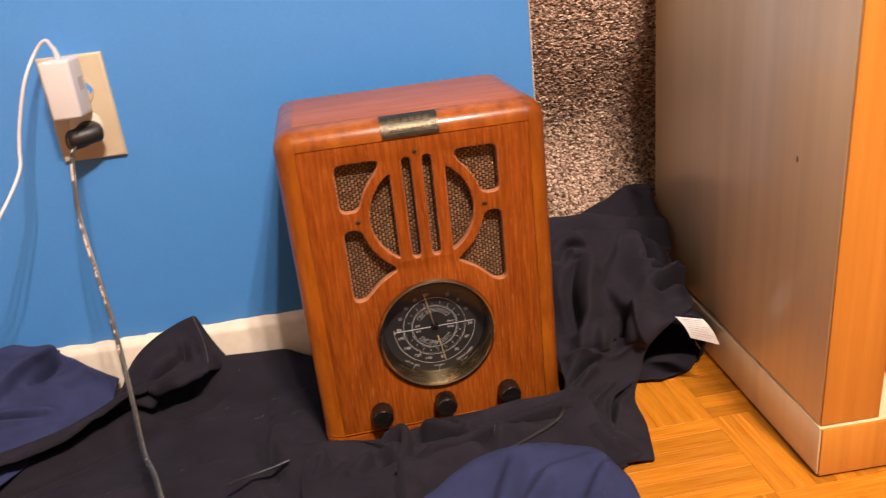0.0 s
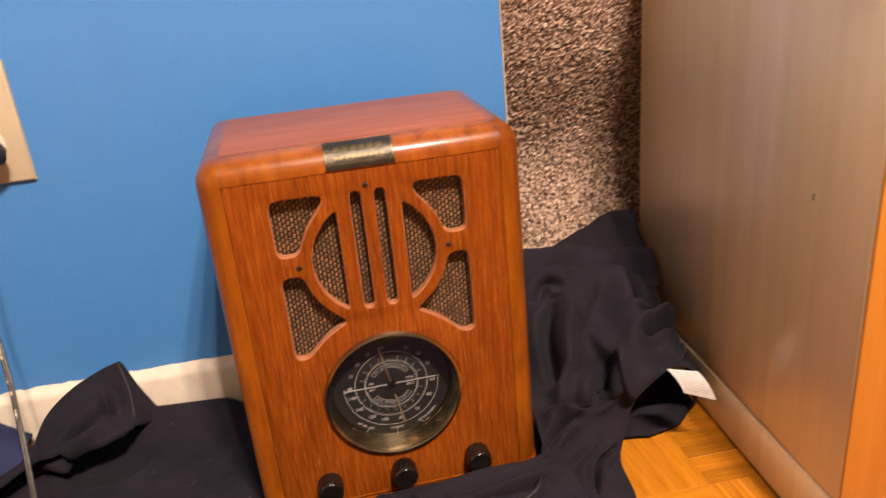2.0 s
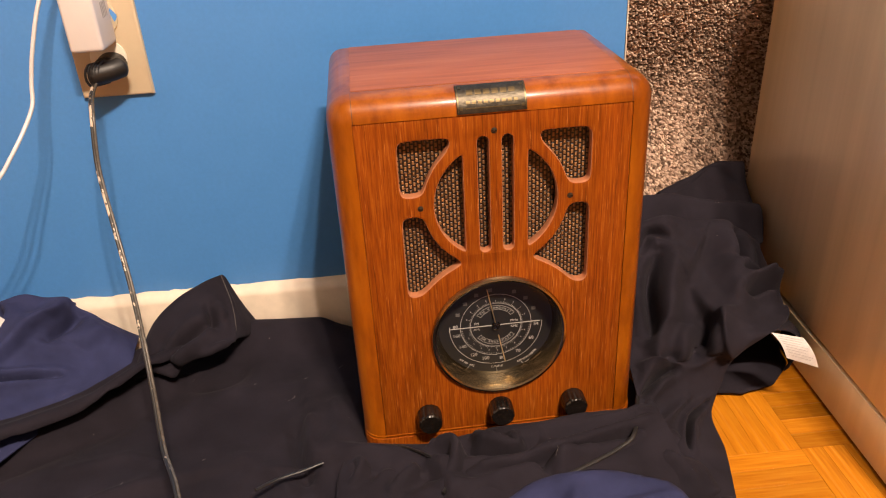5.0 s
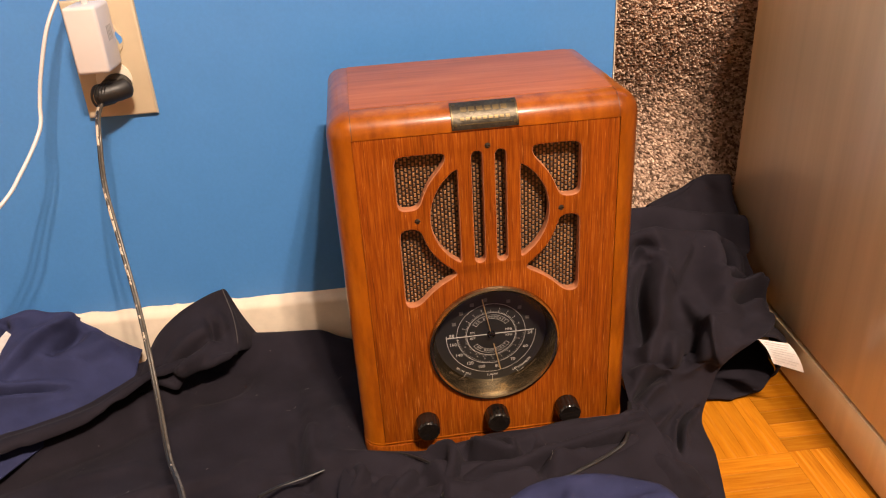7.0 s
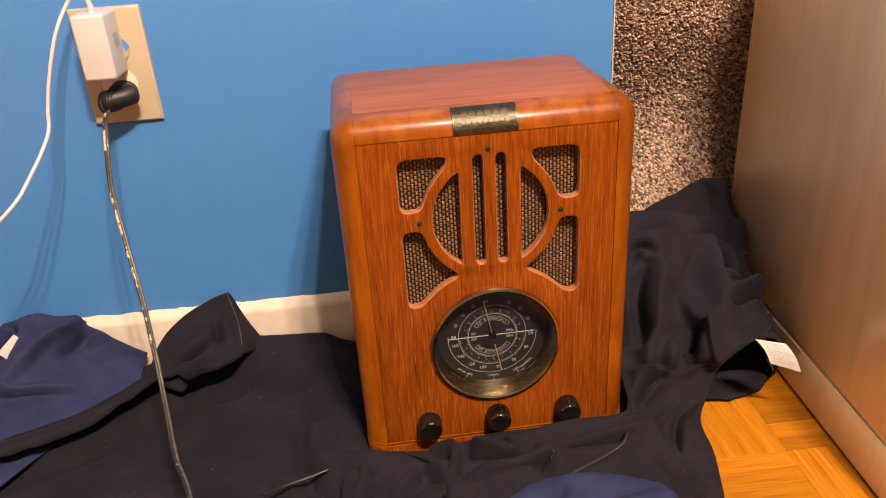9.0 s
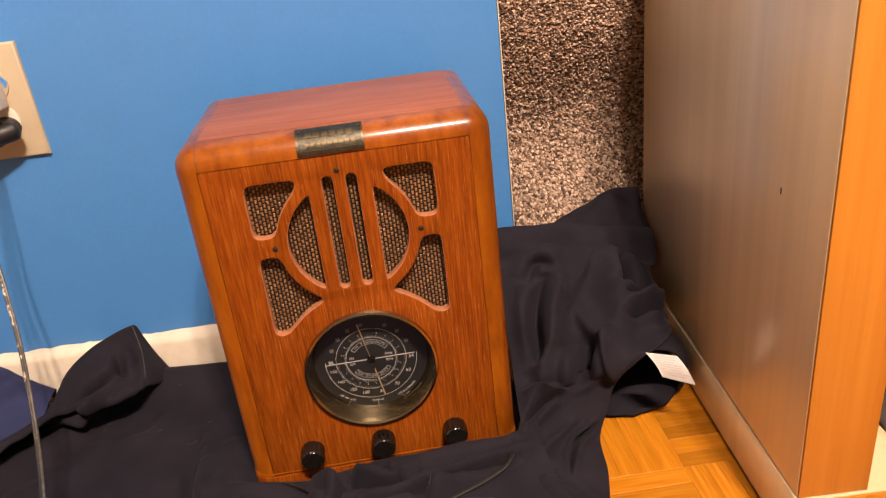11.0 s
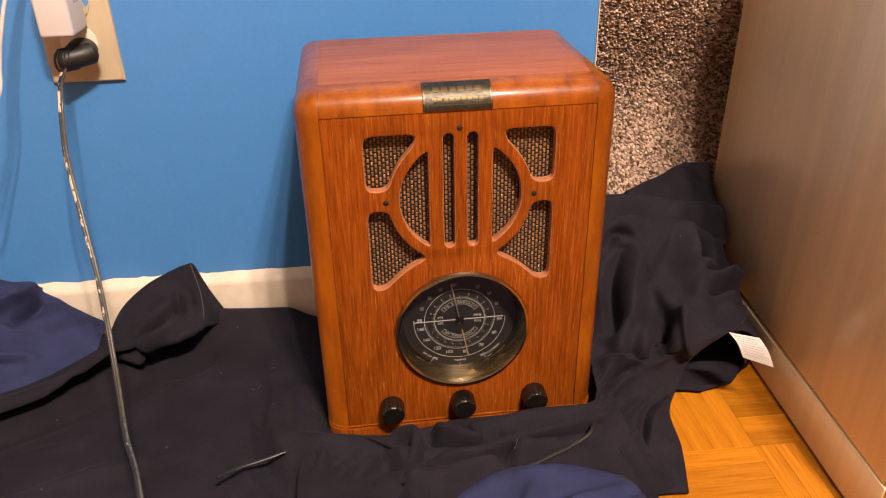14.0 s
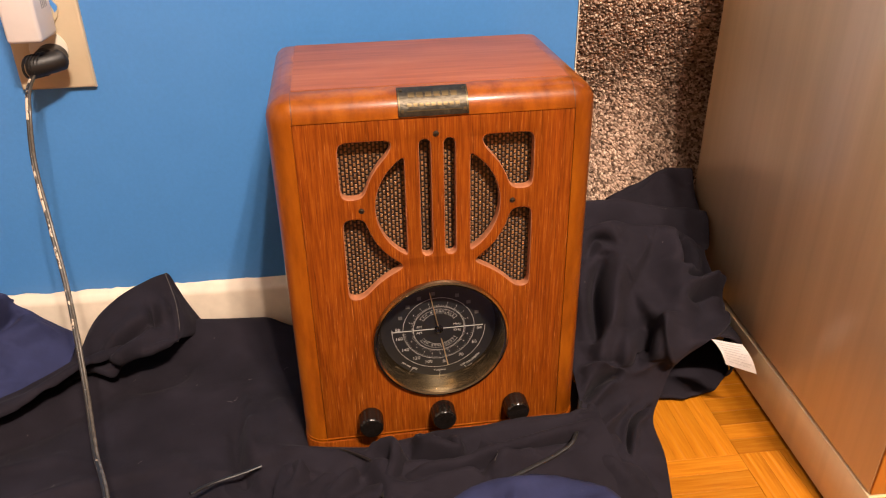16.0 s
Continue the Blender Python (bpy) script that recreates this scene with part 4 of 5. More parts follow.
NAVY = [
    (-0.680, -0.412, -0.0155, -0.0155, 0.030, 0.035, 0.040, 0.040, 0.030, 0.012),
    (-0.680, -0.404, -0.0230, -0.0230, 0.066, 0.074, 0.078, 0.092, 0.066, 0.026),
    (-0.680, -0.400, -0.0500, -0.0500, 0.062, 0.071, 0.078, 0.080, 0.056, 0.030),
    (-0.680, -0.402, -0.0850, -0.0850, 0.048, 0.055, 0.060, 0.058, 0.044, 0.024),
    (-0.680, -0.430, -0.1300, -0.1300, 0.034, 0.040, 0.043, 0.042, 0.034, 0.020),
    (-0.680, -0.490, -0.2000, -0.2000, 0.024, 0.026, 0.028, 0.028, 0.024, 0.014),
    (-0.690, -0.580, -0.3600, -0.3600, 0.014, 0.014, 0.014, 0.014, 0.012, 0.008),
]
NAVY_CREASES = [
    ("lip", 0.0040, 0.012, [(0.77, 0.17), (0.74, 0.26), (0.66, 0.38), (0.60, 0.50), (0.56, 0.62)]),
    ("pinch", 0.0060, 0.008, [(0.80, 0.22), (0.77, 0.30), (0.70, 0.42)]),
    ("pinch", 0.0060, 0.009, [(0.50, 0.26), (0.52, 0.34), (0.46, 0.46)]),
    ("ridge", 0.0100, 0.007, [(0.90, 0.26), (0.86, 0.34), (0.80, 0.44)]),
    ("pinch", 0.0050, 0.008, [(0.40, 0.55), (0.60, 0.62), (0.80, 0.58)]),
]
navy = thing("navy_sweatshirt", pose(0, 0, 0), "crumpled navy blue fleece sweatshirt against the baseboard", "sweatshirt")
part("fabric", draped(SECTION(NAVY), 190, 170, NAVY_CREASES, 0.0026, 8.0, 2.0, thick=0.0026), NAVYCLOTH, navy)
part("neck_label", box((-0.006, -0.001, -0.0125), (0.006, 0.0005, 0.0125), 0.0004), TAGMAT, navy, "white fabric label", place=pose(-0.527, -0.072, 0.0815, -38, 50, 0))

FRONT_RIM = [(-0.13, -0.70), (-0.105, -0.36), (-0.05, -0.328), (0.02, -0.305), (0.07, -0.308), (0.112, -0.325), (0.130, -0.36), (0.125, -0.48), (0.10, -0.70)]


def front_height(x, y):
    return smax([
        0.020 + wrinkles(x, y, 0.014, 6.6) + ridge(x, y, [(0.02, -0.40, 0.016), (0.06, -0.355, 0.018), (0.12, -0.345, 0.012)], 0.010, 1.8),
        ridge(x, y, [(-0.06, -0.35, 0.026), (0.0, -0.322, 0.036), (0.05, -0.316, 0.040), (0.14, -0.345, 0.034)], 0.03),
        ridge(x, y, [(0.03, -0.33, 0.038), (0.0, -0.40, 0.036), (-0.04, -0.46, 0.03)], 0.022, 1.8),
        ridge(x, y, [(0.11, -0.36, 0.038), (0.07, -0.42, 0.036), (0.03, -0.5, 0.03)], 0.022, 1.8),
    ], 0.0022)


front = thing("navy_garment", pose(0, 0, 0), "fold of navy blue fleece lying over the black sweatshirt", "sweatshirt")
part("fabric", thicken(garment_sheet(FRONT_RIM, front_height, 0.004, 0.006, 0.006, 2.0)), NAVYCLOTH, front)


# ---- radio ----
BASE = 0.0135
radio = thing("radio", pose(-0.0175, -0.2345, BASE, 0, 0, 1.5), "mahogany retro table radio with round dial and fretwork grille", "radio")
HW, HT, DEP, RAD = 0.1265, 0.3345, 0.180, 0.019


def radio_body():
    bm = box((-HW, -0.0008, 0.0), (HW, DEP, HT))
    edges = [e for e in bm.edges
             if (abs(e.verts[0].co.x - e.verts[1].co.x) < 1e-6 and abs(e.verts[0].co.y - e.verts[1].co.y) < 1e-6 and e.verts[0].co.y < 0.01)
             or (e.verts[0].co.z > HT - 1e-4 and e.verts[1].co.z > HT - 1e-4)]
    bmesh.ops.bevel(bm, geom=edges, offset=RAD, segments=8, profile=0.5, affect="EDGES")
    bm.normal_update()
    face = max((f for f in bm.faces if f.normal.y < -0.99), key=lambda f: f.calc_area())
    r = bmesh.ops.extrude_face_region(bm, geom=[face])
    for v in [g for g in r["geom"] if isinstance(g, bmesh.types.BMVert)]:
        v.co.y = 0.024
    bmesh.ops.delete(bm, geom=[face], context="FACES_ONLY")
    bmesh.ops.recalc_face_normals(bm, faces=bm.faces)
    return bm


part("cabinet", radio_body(), TRIM, radio, "varnished reddish wood case with rounded edges")
part("top_veneer", box((-HW + RAD + 0.0012, RAD + 0.0012, HT - 0.002), (HW - RAD - 0.0012, DEP - RAD * 0.9, HT + 0.0007), 0.0006), TOPWOOD, radio, "dull reddish-brown veneer")


def arc(cx, cz, r, a0, a1, n=24):
    return [(cx + r * math.cos(radians(a0 + (a1 - a0) * k / n)), cz + r * math.sin(radians(a0 + (a1 - a0) * k / n))) for k in range(n + 1)]


def even(loop, gap):
    """Points at even steps along a closed outline."""
    pts = [Vector(p) for p in loop]
    pts.append(pts[0])
    run = [0.0]
    for a, b in zip(pts, pts[1:]):
        run.append(run[-1] + (b - a).length)
    n = max(8, round(run[-1] / gap))
    out, k = [], 0
    for i in range(n):
        want = run[-1] * i / n
        while run[k + 1] < want or run[k + 1] - run[k] < 1e-9:
            k += 1
        out.append(pts[k].lerp(pts[k + 1], (want - run[k]) / (run[k + 1] - run[k])))
    return out


def soften(loop, r):
    """Rounds the corners of an outline as sandpaper would."""
    fine = even(loop, 0.0004)
    n = len(fine)
    reach = int(r / 0.0004)
    weights = [math.exp(-(k / (reach * 0.45)) ** 2) for k in range(-reach, reach + 1)]
    total = sum(weights)
    smooth = []
    for i in range(n):
        p = Vector((0, 0))
        for k, w in zip(range(-reach, reach + 1), weights):
            p += fine[(i + k) % n] * w
        smooth.append(p / total)
    return [tuple(p) for p in even(smooth, 0.0016)]


CZ = 0.2555 - BASE       # middle of the round grille
DZ = 0.1275 - BASE       # middle of the dial


def angle_at(u, r):
    return math.degrees(math.acos(max(-1, min(1, u / r))))


def grille_openings():
    ring_in, ring_out, arch = 0.0510, 0.0580, 0.0785
    holes = []
    # straight slots
    for u in (-0.0096, 0.0096):
        lo, hi, w = 0.2125 - BASE, 0.3125 - BASE, 0.0056
        holes.append(arc(u, hi - w, w, 0, 180, 12) + arc(u, lo + w * 0.6, w, 180, 360, 12))
    # half-moons
    a = angle_at(0.0247, ring_in)
    moon = arc(0, CZ, ring_in, -a, a, 32)
    holes.append(soften(moon, 0.011))
    holes.append(soften([(-x, z) for x, z in reversed(moon)], 0.011))
    # upper corners
    top, out, low = 0.3132 - BASE, 0.0772, 0.2645 - BASE
    a1 = math.degrees(math.asin((low - CZ) / ring_out))
    a2 = math.degrees(math.asin((top - 0.0012 - CZ) / (ring_out + 0.006)))
    upper = [(out, low), (out, top), (0.0325, top)] + arc(0, CZ, ring_out, 52, a1, 14)
    upper = soften(upper, 0.018)
    holes += [upper, [(-x, z) for x, z in reversed(upper)]]
    # lower corners
    hi, bottom = 0.2495 - BASE, 0.1732 - BASE
    a3 = math.degrees(math.asin((hi - CZ) / ring_out))
    b0 = math.degrees(math.asin((bottom - DZ) / arch))
    lower = [(out, hi)] + arc(0, CZ, ring_out, a3, -62, 18) + arc(0, DZ, arch, 70.5, b0, 16) + [(out, bottom)]
    lower = soften(lower, 0.018)
    holes += [lower, [(-x, z) for x, z in reversed(lower)]]
    return holes


PAN_T = 0.3278 - BASE
panel_rim = [(-0.1064, 0.0018), (0.1064, 0.0018), (0.1064, PAN_T + 0.0001), (-0.1064, PAN_T + 0.0001)]
dial_hole = arc(0, DZ, 0.0565, 0, 360, 72)[:-1]
outline("front_panel", [panel_rim] + grille_openings() + [dial_hole], 0.0036, 0.0012, PANEL, radio, "striped mahogany front with fretwork openings", pose(0, 0.0046, 0))
front_board = bpy.data.objects["front_panel"].data
front_board.materials.append(LITEDGE)
# opening edges: raw wood, with light from above put into the colour
for poly in front_board.polygons:
    if abs(poly.normal.y) < 0.85 and abs(poly.center.x) < 0.1 and 0.01 < poly.center.z < PAN_T - 0.004:
        poly.material_index = 1
weave_rim = [(-0.085, 0.155), (-0.085, 0.305), (0.085, 0.305), (0.085, 0.155)] + arc(0, DZ, 0.066, 38, 142, 24)
outline("grille_cloth", [weave_rim], 0.0004, 0.0, GRILLE, radio, "woven brown and beige speaker cloth", pose(0, 0.0115, 0))


def base_moulding():
    bm = box((-HW - 0.0006, -0.0016, 0.0), (HW + 0.0006, DEP - 0.001, 0.0125))
    up = [e for e in bm.edges if abs(e.verts[0].co.z - e.verts[1].co.z) > 0.005 and e.verts[0].co.y < 0.01]
    bmesh.ops.bevel(bm, geom=up, offset=RAD, segments=8, profile=0.5, affect="EDGES")
    rim = [e for e in bm.edges if e.verts[0].co.z > 0.012 and e.verts[1].co.z > 0.012]
    bmesh.ops.bevel(bm, geom=rim, offset=0.0006, segments=2, profile=0.5, affect="EDGES")
    return bm


part("base_moulding", base_moulding(), PANEL, radio)


def bead():
    bm = box((-HW - 0.0003, -0.0013, 0.0150), (HW + 0.0003, DEP - 0.001, 0.0158))
    up = [e for e in bm.edges if abs(e.verts[0].co.z - e.verts[1].co.z) > 0.0005 and e.verts[0].co.y < 0.01]
    bmesh.ops.bevel(bm, geom=up, offset=RAD, segments=8, profile=0.5, affect="EDGES")
    return bm


part("bead", bead(), TRIM, radio)

# screws of the fretwork
for u, z in ((-0.0008, 0.3153), (-0.0608, 0.2556), (0.0598, 0.2552)):
    sc = part("screw", lathe(((0.0, -0.0014), (0.0014, -0.0013), (0.0026, -0.0007), (0.0028, 0.0004)), 20), SCREW, radio, place=pose(u, 0.0006, z - BASE))
    part("slot", box((-0.002, -0.0017, -0.0003), (0.002, -0.0013, 0.0003)), BAKELITE, sc)

# name plaque bent over the front edge
def plaque_surface(inset, w0, w1, s0, s1, n=14):
    bm = bmesh.new()
    rows = []
    r = RAD + inset
    for j in range(n + 1):
        a = radians(s0 + (s1 - s0) * j / n)
        y, z = RAD - 0.0008 - r * math.cos(a), HT - RAD + r * math.sin(a)
        rows.append([bm.verts.new((w0 + (w1 - w0) * i / 8, y, z)) for i in range(9)])
    for p, q in zip(rows, rows[1:]):
        for i in range(8):
            bm.faces.new((p[i], p[i + 1], q[i + 1], q[i]))
    return bm


plq = part("name_plaque", thicken(plaque_surface(0.0014, -0.0285, 0.0245, 4, 74), 0.0012), PLAQUE, radio, "antique brass name plaque with raised lettering")
for k in range(6):
    x0 = -0.0205 + 0.0064 * k
    part("raised_mark", thicken(plaque_surface(0.0018, x0, x0 + 0.0046, 44, 56, 4), 0.0006), PLAQUEHI, plq)
for k in range(9):
    x0 = -0.0215 + 0.0045 * k
    part("raised_mark", thicken(plaque_surface(0.0018, x0, x0 + 0.0030, 24, 31, 4), 0.0005), PLAQUEHI, plq)
part("raised_line", thicken(plaque_surface(0.0018, -0.022, 0.019, 14, 16.5, 3), 0.0005), PLAQUEHI, plq)

for x0 in (-0.0280, 0.0232):
    part("raised_rim", thicken(plaque_surface(0.0018, x0, x0 + 0.0008, 8, 70, 12), 0.0005), PLAQUEHI, plq)
for x0 in (-0.0265, 0.0205):
    for s0 in (12, 60):
        part("rivet", thicken(plaque_surface(0.0019, x0, x0 + 0.0022, s0, s0 + 6.5, 4), 0.0006), PLAQUEHI, plq)
# mitred joints of the case at both ends of its front edge
for x0 in (-HW + RAD + 0.0006, HW - RAD - 0.0012):
    part("mitre_joint", thicken(plaque_surface(0.00012, x0, x0 + 0.0006, 0, 88, 14), 0.0003), BASEJOINT, radio, "fine dark joint in the case")

# dial
dial = part("dial_bezel", lathe(((0.0562, 0.004), (0.0594, 0.0006), (0.0600, -0.0018), (0.0590, -0.0038), (0.0572, -0.0044), (0.0556, -0.0036), (0.0548, -0.0012), (0.0520, 0.0150), (0.0514, 0.0168)), 96), BRASS, radio, "round aged brass dial bezel", place=pose(0, 0, DZ))
FACE = 0.0166
part("dial_face", lathe(((0.0, FACE), (0.0520, FACE), (0.0520, FACE + 0.001)), 72), DIALBLACK, dial, "black dial face")
glass = part("dial_glass", lathe(((0.0, -0.0016), (0.02, -0.0013), (0.04, -0.0004), (0.0552, 0.0008), (0.0552, 0.0012)), 72), GLASS, dial, "clear dial glass")
glass.visible_shadow = False
PR = FACE - 0.0005


def ring_mark(name, r, width, a0, a1, material, n=72):
    bm = bmesh.new()
    p = [(bm.verts.new((rr * math.cos(t), PR, rr * math.sin(t)))) for t in [radians(a0 + (a1 - a0) * k / n) for k in range(n + 1)] for rr in (r, r + width)]
    for k in range(n):
        bm.faces.new((p[2 * k], p[2 * k + 1], p[2 * k + 3], p[2 * k + 2]))
    part(name, bm, material, dial, smooth=False)


def dial_ticks(name, angles, r0, length, width, material):
    bm = bmesh.new()
    for a, s in angles:
        c, d = math.cos(radians(a)), math.sin(radians(a))
        v = [bm.verts.new(((r0 + l) * c - w * d, PR, (r0 + l) * d + w * c)) for l, w in ((0, -width), (length * s, -width), (length * s, width), (0, width))]
        bm.faces.new(v)
    ob = part(name, bm, material, dial, smooth=False)
    tagged(ob, kind="stuff")


ring_mark("scale_ring", 0.0415, 0.0004, 180, 360, INK)
ring_mark("scale_ring", 0.0318, 0.0004, 0, 360, INK)
ring_mark("scale_ring", 0.0226, 0.0004, 0, 360, INK)
dial_ticks("scale_ticks", [(3.6 * k, 1.8 if k % 5 == 0 else 1.0) for k in range(100)], 0.0228, 0.0016, 0.00016, INK)
dial_ticks("scale_ticks", [(-6 - 4.2 * k, 2.0 if k % 5 == 0 else 1.0) for k in range(41)], 0.0300, 0.0013, 0.00016, INK)
for a0, a1 in ((35, 145), (215, 325)):
    for r in (0.0162, 0.0202):
        ring_mark("band_frame", r, 0.00035, a0, a1, INK, 24)
    for a in (a0, a1):
        dial_ticks("band_frame_end", [(a, 1.0)], 0.0162, 0.0042, 0.00018, INK)


def on_dial(word, a, r, size, material=INK, upright=True):
    turn = 0 if upright else (90 - a if math.sin(radians(a)) > 0 else 270 - a)
    lettering("print", word, size, pose(r * math.cos(radians(a)), PR, r * math.sin(radians(a)), 0, turn, 0), material, dial)


for word, a in (("160", 192), ("140", 213), ("120", 235), ("100", 254), ("80", 278), ("70", 303), ("60", 331), ("54", 355)):
    on_dial(word, a, 0.0366, 0.0047)
on_dial("88", 177, 0.0366, 0.0047)
# upper scale figures: the dial's shade is put into their ink
for a in (157, 137, 117, 97, 63, 43, 22):
    part("shaded_mark", box((-0.0018, 0, -0.0017), (0.0018, 0.0002, 0.0017)), INKDIM, dial, place=pose(0.0368 * math.cos(radians(a)), PR, 0.0368 * math.sin(radians(a))))
for k, a in enumerate((205, 222, 240, 256, 272, 290, 308, 325, 342, 18, 36, 54, 72, 108, 126, 144, 162)):
    part("small_mark", box((-0.0003, 0, -0.0006), (0.0003, 0.0002, 0.0006)), INK, dial, place=pose(0.0273 * math.cos(radians(a)), PR, 0.0273 * math.sin(radians(a))))
for k, ch in enumerate("FM BROADCAST"):
    on_dial(ch, 135 - 8.2 * k, 0.0182, 0.0029, INK, False)
for k, ch in enumerate("AM BROADCAST"):
    on_dial(ch, 225 + 8.2 * k, 0.0182, 0.0029, INK, False)
for word, x, z in (("FM", -0.0175, 0.0030), ("AM", -0.0175, -0.0030), ("MHz", 0.0165, 0.0032), ("KHz", 0.0165, -0.0030)):
    lettering("print", word, 0.0036, pose(x, PR, z), INK, dial)
for word, x, z, tilt in (("AM", -0.0325, -0.0345, 38), ("FM", -0.0285, -0.0380, 34), ("AFC", -0.0230, -0.0412, 28), ("OFF", 0.0215, -0.0418, -27), ("VOLUME", 0.0290, -0.0378, -36), ("ON", 0.0350, -0.0325, -44), ("TUNING", 0.0, -0.0455, 0)):
    lettering("print", word, 0.0029, pose(x, PR, z, 0, tilt, 0), INK, dial)
for x, tilt, ln in ((-0.030, 40, 0.008), (-0.027, 128, 0.006), (0.027, -38, 0.008), (0.0235, 50, 0.005), (0.0, 90, 0.005)):
    part("bracket_line", box((-ln / 2, 0, -0.00017), (ln / 2, 0.0002, 0.00017)), INK, dial, place=pose(x, PR, -0.0440 if x else -0.0488, 0, tilt, 0))
part("base_line", box((-0.0415, -0.0008, -0.00035), (0.0400, -0.0004, 0.00035)), INK, dial, place=pose(0, FACE, 0))
part("line_end", box((-0.0420, -0.0008, -0.0026), (-0.0413, -0.0004, 0.0022)), INK, dial, place=pose(0, FACE, 0))
needle = part("needle", box((-0.00045, -0.0026, 0.004), (0.00045, -0.0021, 0.0395), 0.0002), GOLD, dial, "thin gold pointer", place=pose(0, FACE, 0, 0, -11, 0))
part("tail", box((-0.00045, -0.0026, -0.0400), (0.00045, -0.0021, -0.010), 0.0002), GOLD, needle)
part("hub_cap", lathe(((0.0, -0.0036), (0.0026, -0.0035), (0.0036, -0.0030), (0.0040, -0.0012)), 28), BAKELITE, dial, place=pose(0, FACE, 0))


def knob(u, z, turn):
    bm = bmesh.new()
    n = 144
    rings = []
    for r, y, flute in ((0.0098, 0.0, 0.0), (0.0110, -0.0010, 0.2), (0.0113, -0.004, 1.0), (0.0110, -0.0135, 1.0), (0.0106, -0.0158, 0.4), (0.0094, -0.0170, 0.0), (0.0060, -0.0172, 0.0), (0.0001, -0.0172, 0.0)):
        rings.append([bm.verts.new(((r - 0.0011 * flute * (0.5 + 0.5 * math.cos(12 * t)) ** 3) * math.cos(t), y, (r - 0.0011 * flute * (0.5 + 0.5 * math.cos(12 * t)) ** 3) * math.sin(t))) for t in [2 * math.pi * k / n for k in range(n)]])
    for p, q in zip(rings, rings[1:]):
        for k in range(n):
            bm.faces.new((p[k], p[(k + 1) % n], q[(k + 1) % n], q[k]))
    bmesh.ops.recalc_face_normals(bm, faces=bm.faces)
    part("knob", bm, BAKELITE, radio, "glossy black fluted knob", place=pose(u, -0.001, z, 0, turn, 0))


for u, turn in ((-0.0662, 5), (-0.0005, 20), (0.0668, 12)):
    knob(u, 0.0505 - BASE, turn)

# ---- outlet, adapter and cords ----
outlet = thing("wall_outlet", pose(-0.365, 0.0, 0.359), "ivory plastic outlet plate on the blue wall", "outlet")


def plate():
    bm = box((-0.035, -0.0055, -0.0585), (0.035, -0.0003, 0.0585))
    rim = [e for e in bm.edges if e.verts[0].co.y < -0.005 and e.verts[1].co.y < -0.005]
    bmesh.ops.bevel(bm, geom=rim, offset=0.003, segments=3, profile=0.5, affect="EDGES")
    return bm


part("cover_plate", plate(), PLATE, outlet)


def plate_dab():
    """A narrow leaf of spilt paint lying on the plate."""
    bm = bmesh.new()
    rows = [[bm.verts.new((0.0140 + side * 0.0026 * math.sin(math.pi * k / 10) + 0.0012 * math.sin(k * 0.5), -0.0078, 0.0145 + 0.0013 * k)) for side in (-1, 1)] for k in range(11)]
    for a, b in zip(rows, rows[1:]):
        bm.faces.new((a[0], a[1], b[1], b[0]))
    return bm


for z, cover in ((-0.0195, SOCKET), (0.0195, PLATE)):
    oval = [(0.0172 * math.cos(t) * 1.0, z + max(-0.0142, min(0.0142, 0.0172 * math.sin(t)))) for t in [2 * math.pi * k / 48 for k in range(48)]]
    outline("socket", [oval], 0.0009, 0.0004, cover, outlet, "socket face" if cover is PLATE else "pale socket face", pose(0, -0.0062, 0))
part("plate_screw", lathe(((0.0, -0.0012), (0.0022, -0.001), (0.003, 0.0)), 16), PLATE, outlet, place=pose(0, -0.0056, 0))

part("paint_dab", thicken(plate_dab(), 0.0003), BLUE, outlet, "dab of blue wall paint")

adapter = thing("power_adapter", pose(-0.368, -0.0078, 0.386), "white plastic USB wall charger plugged into the outlet", "charger")
part("case", box((-0.0150, -0.043, -0.031), (0.0158, 0.0, 0.031), 0.0035, 4), WHITE, adapter)
for k in range(4):
    part("print_line", box((0.01582, -0.025 + 0.004 * k, -0.004), (0.0160, -0.0225 + 0.004 * k, 0.010)), TAGINK, adapter)
part("lead_boot", tube([(0.0, -0.020, 0.0285), (0.0, -0.020, 0.036), (-0.001, -0.021, 0.043)], 0.0034, 4, 12, 1.0, lambda t: 1.0 - 0.35 * t), WHITE, adapter)
lead = thing("charger_lead", pose(0, 0, 0), "thin white charging lead looping down the wall", "cable")
part("lead", tube([(-0.369, -0.029, 0.428), (-0.375, -0.03, 0.437), (-0.389, -0.03, 0.425), (-0.402, -0.045, 0.398), (-0.415, -0.055, 0.358), (-0.421, -0.06, 0.333), (-0.424, -0.07, 0.311), (-0.439, -0.1, 0.28), (-0.456, -0.13, 0.257), (-0.53, -0.17, 0.2), (-0.6, -0.21, 0.12), (-0.66, -0.24, 0.04)], 0.0019), WHITE, lead)

plug = thing("power_plug", pose(-0.3645, -0.0078, 0.3345), "black rubber mains plug in the outlet", "plug")
part("plug_body", tube([(0.002, 0.001, 0.0), (0.002, -0.008, 0.0), (0.001, -0.015, 0.0)], 0.0110, 4, 24, 1.3, lambda t: 1.0 - 0.12 * t), RUBBER, plug)
part("grip", tube([(0.0170, -0.011, -0.0005), (0.0145, -0.014, -0.001), (0.008, -0.019, -0.002), (0.000, -0.0225, -0.003), (-0.008, -0.025, -0.004), (-0.0125, -0.0255, -0.0045)], 0.0100, 5, 24, 0.95, lambda t: min(1.0, 0.4 + 3.2 * t) * (1.0 - 0.2 * max(0.0, t - 0.8) / 0.2)), RUBBER, plug)
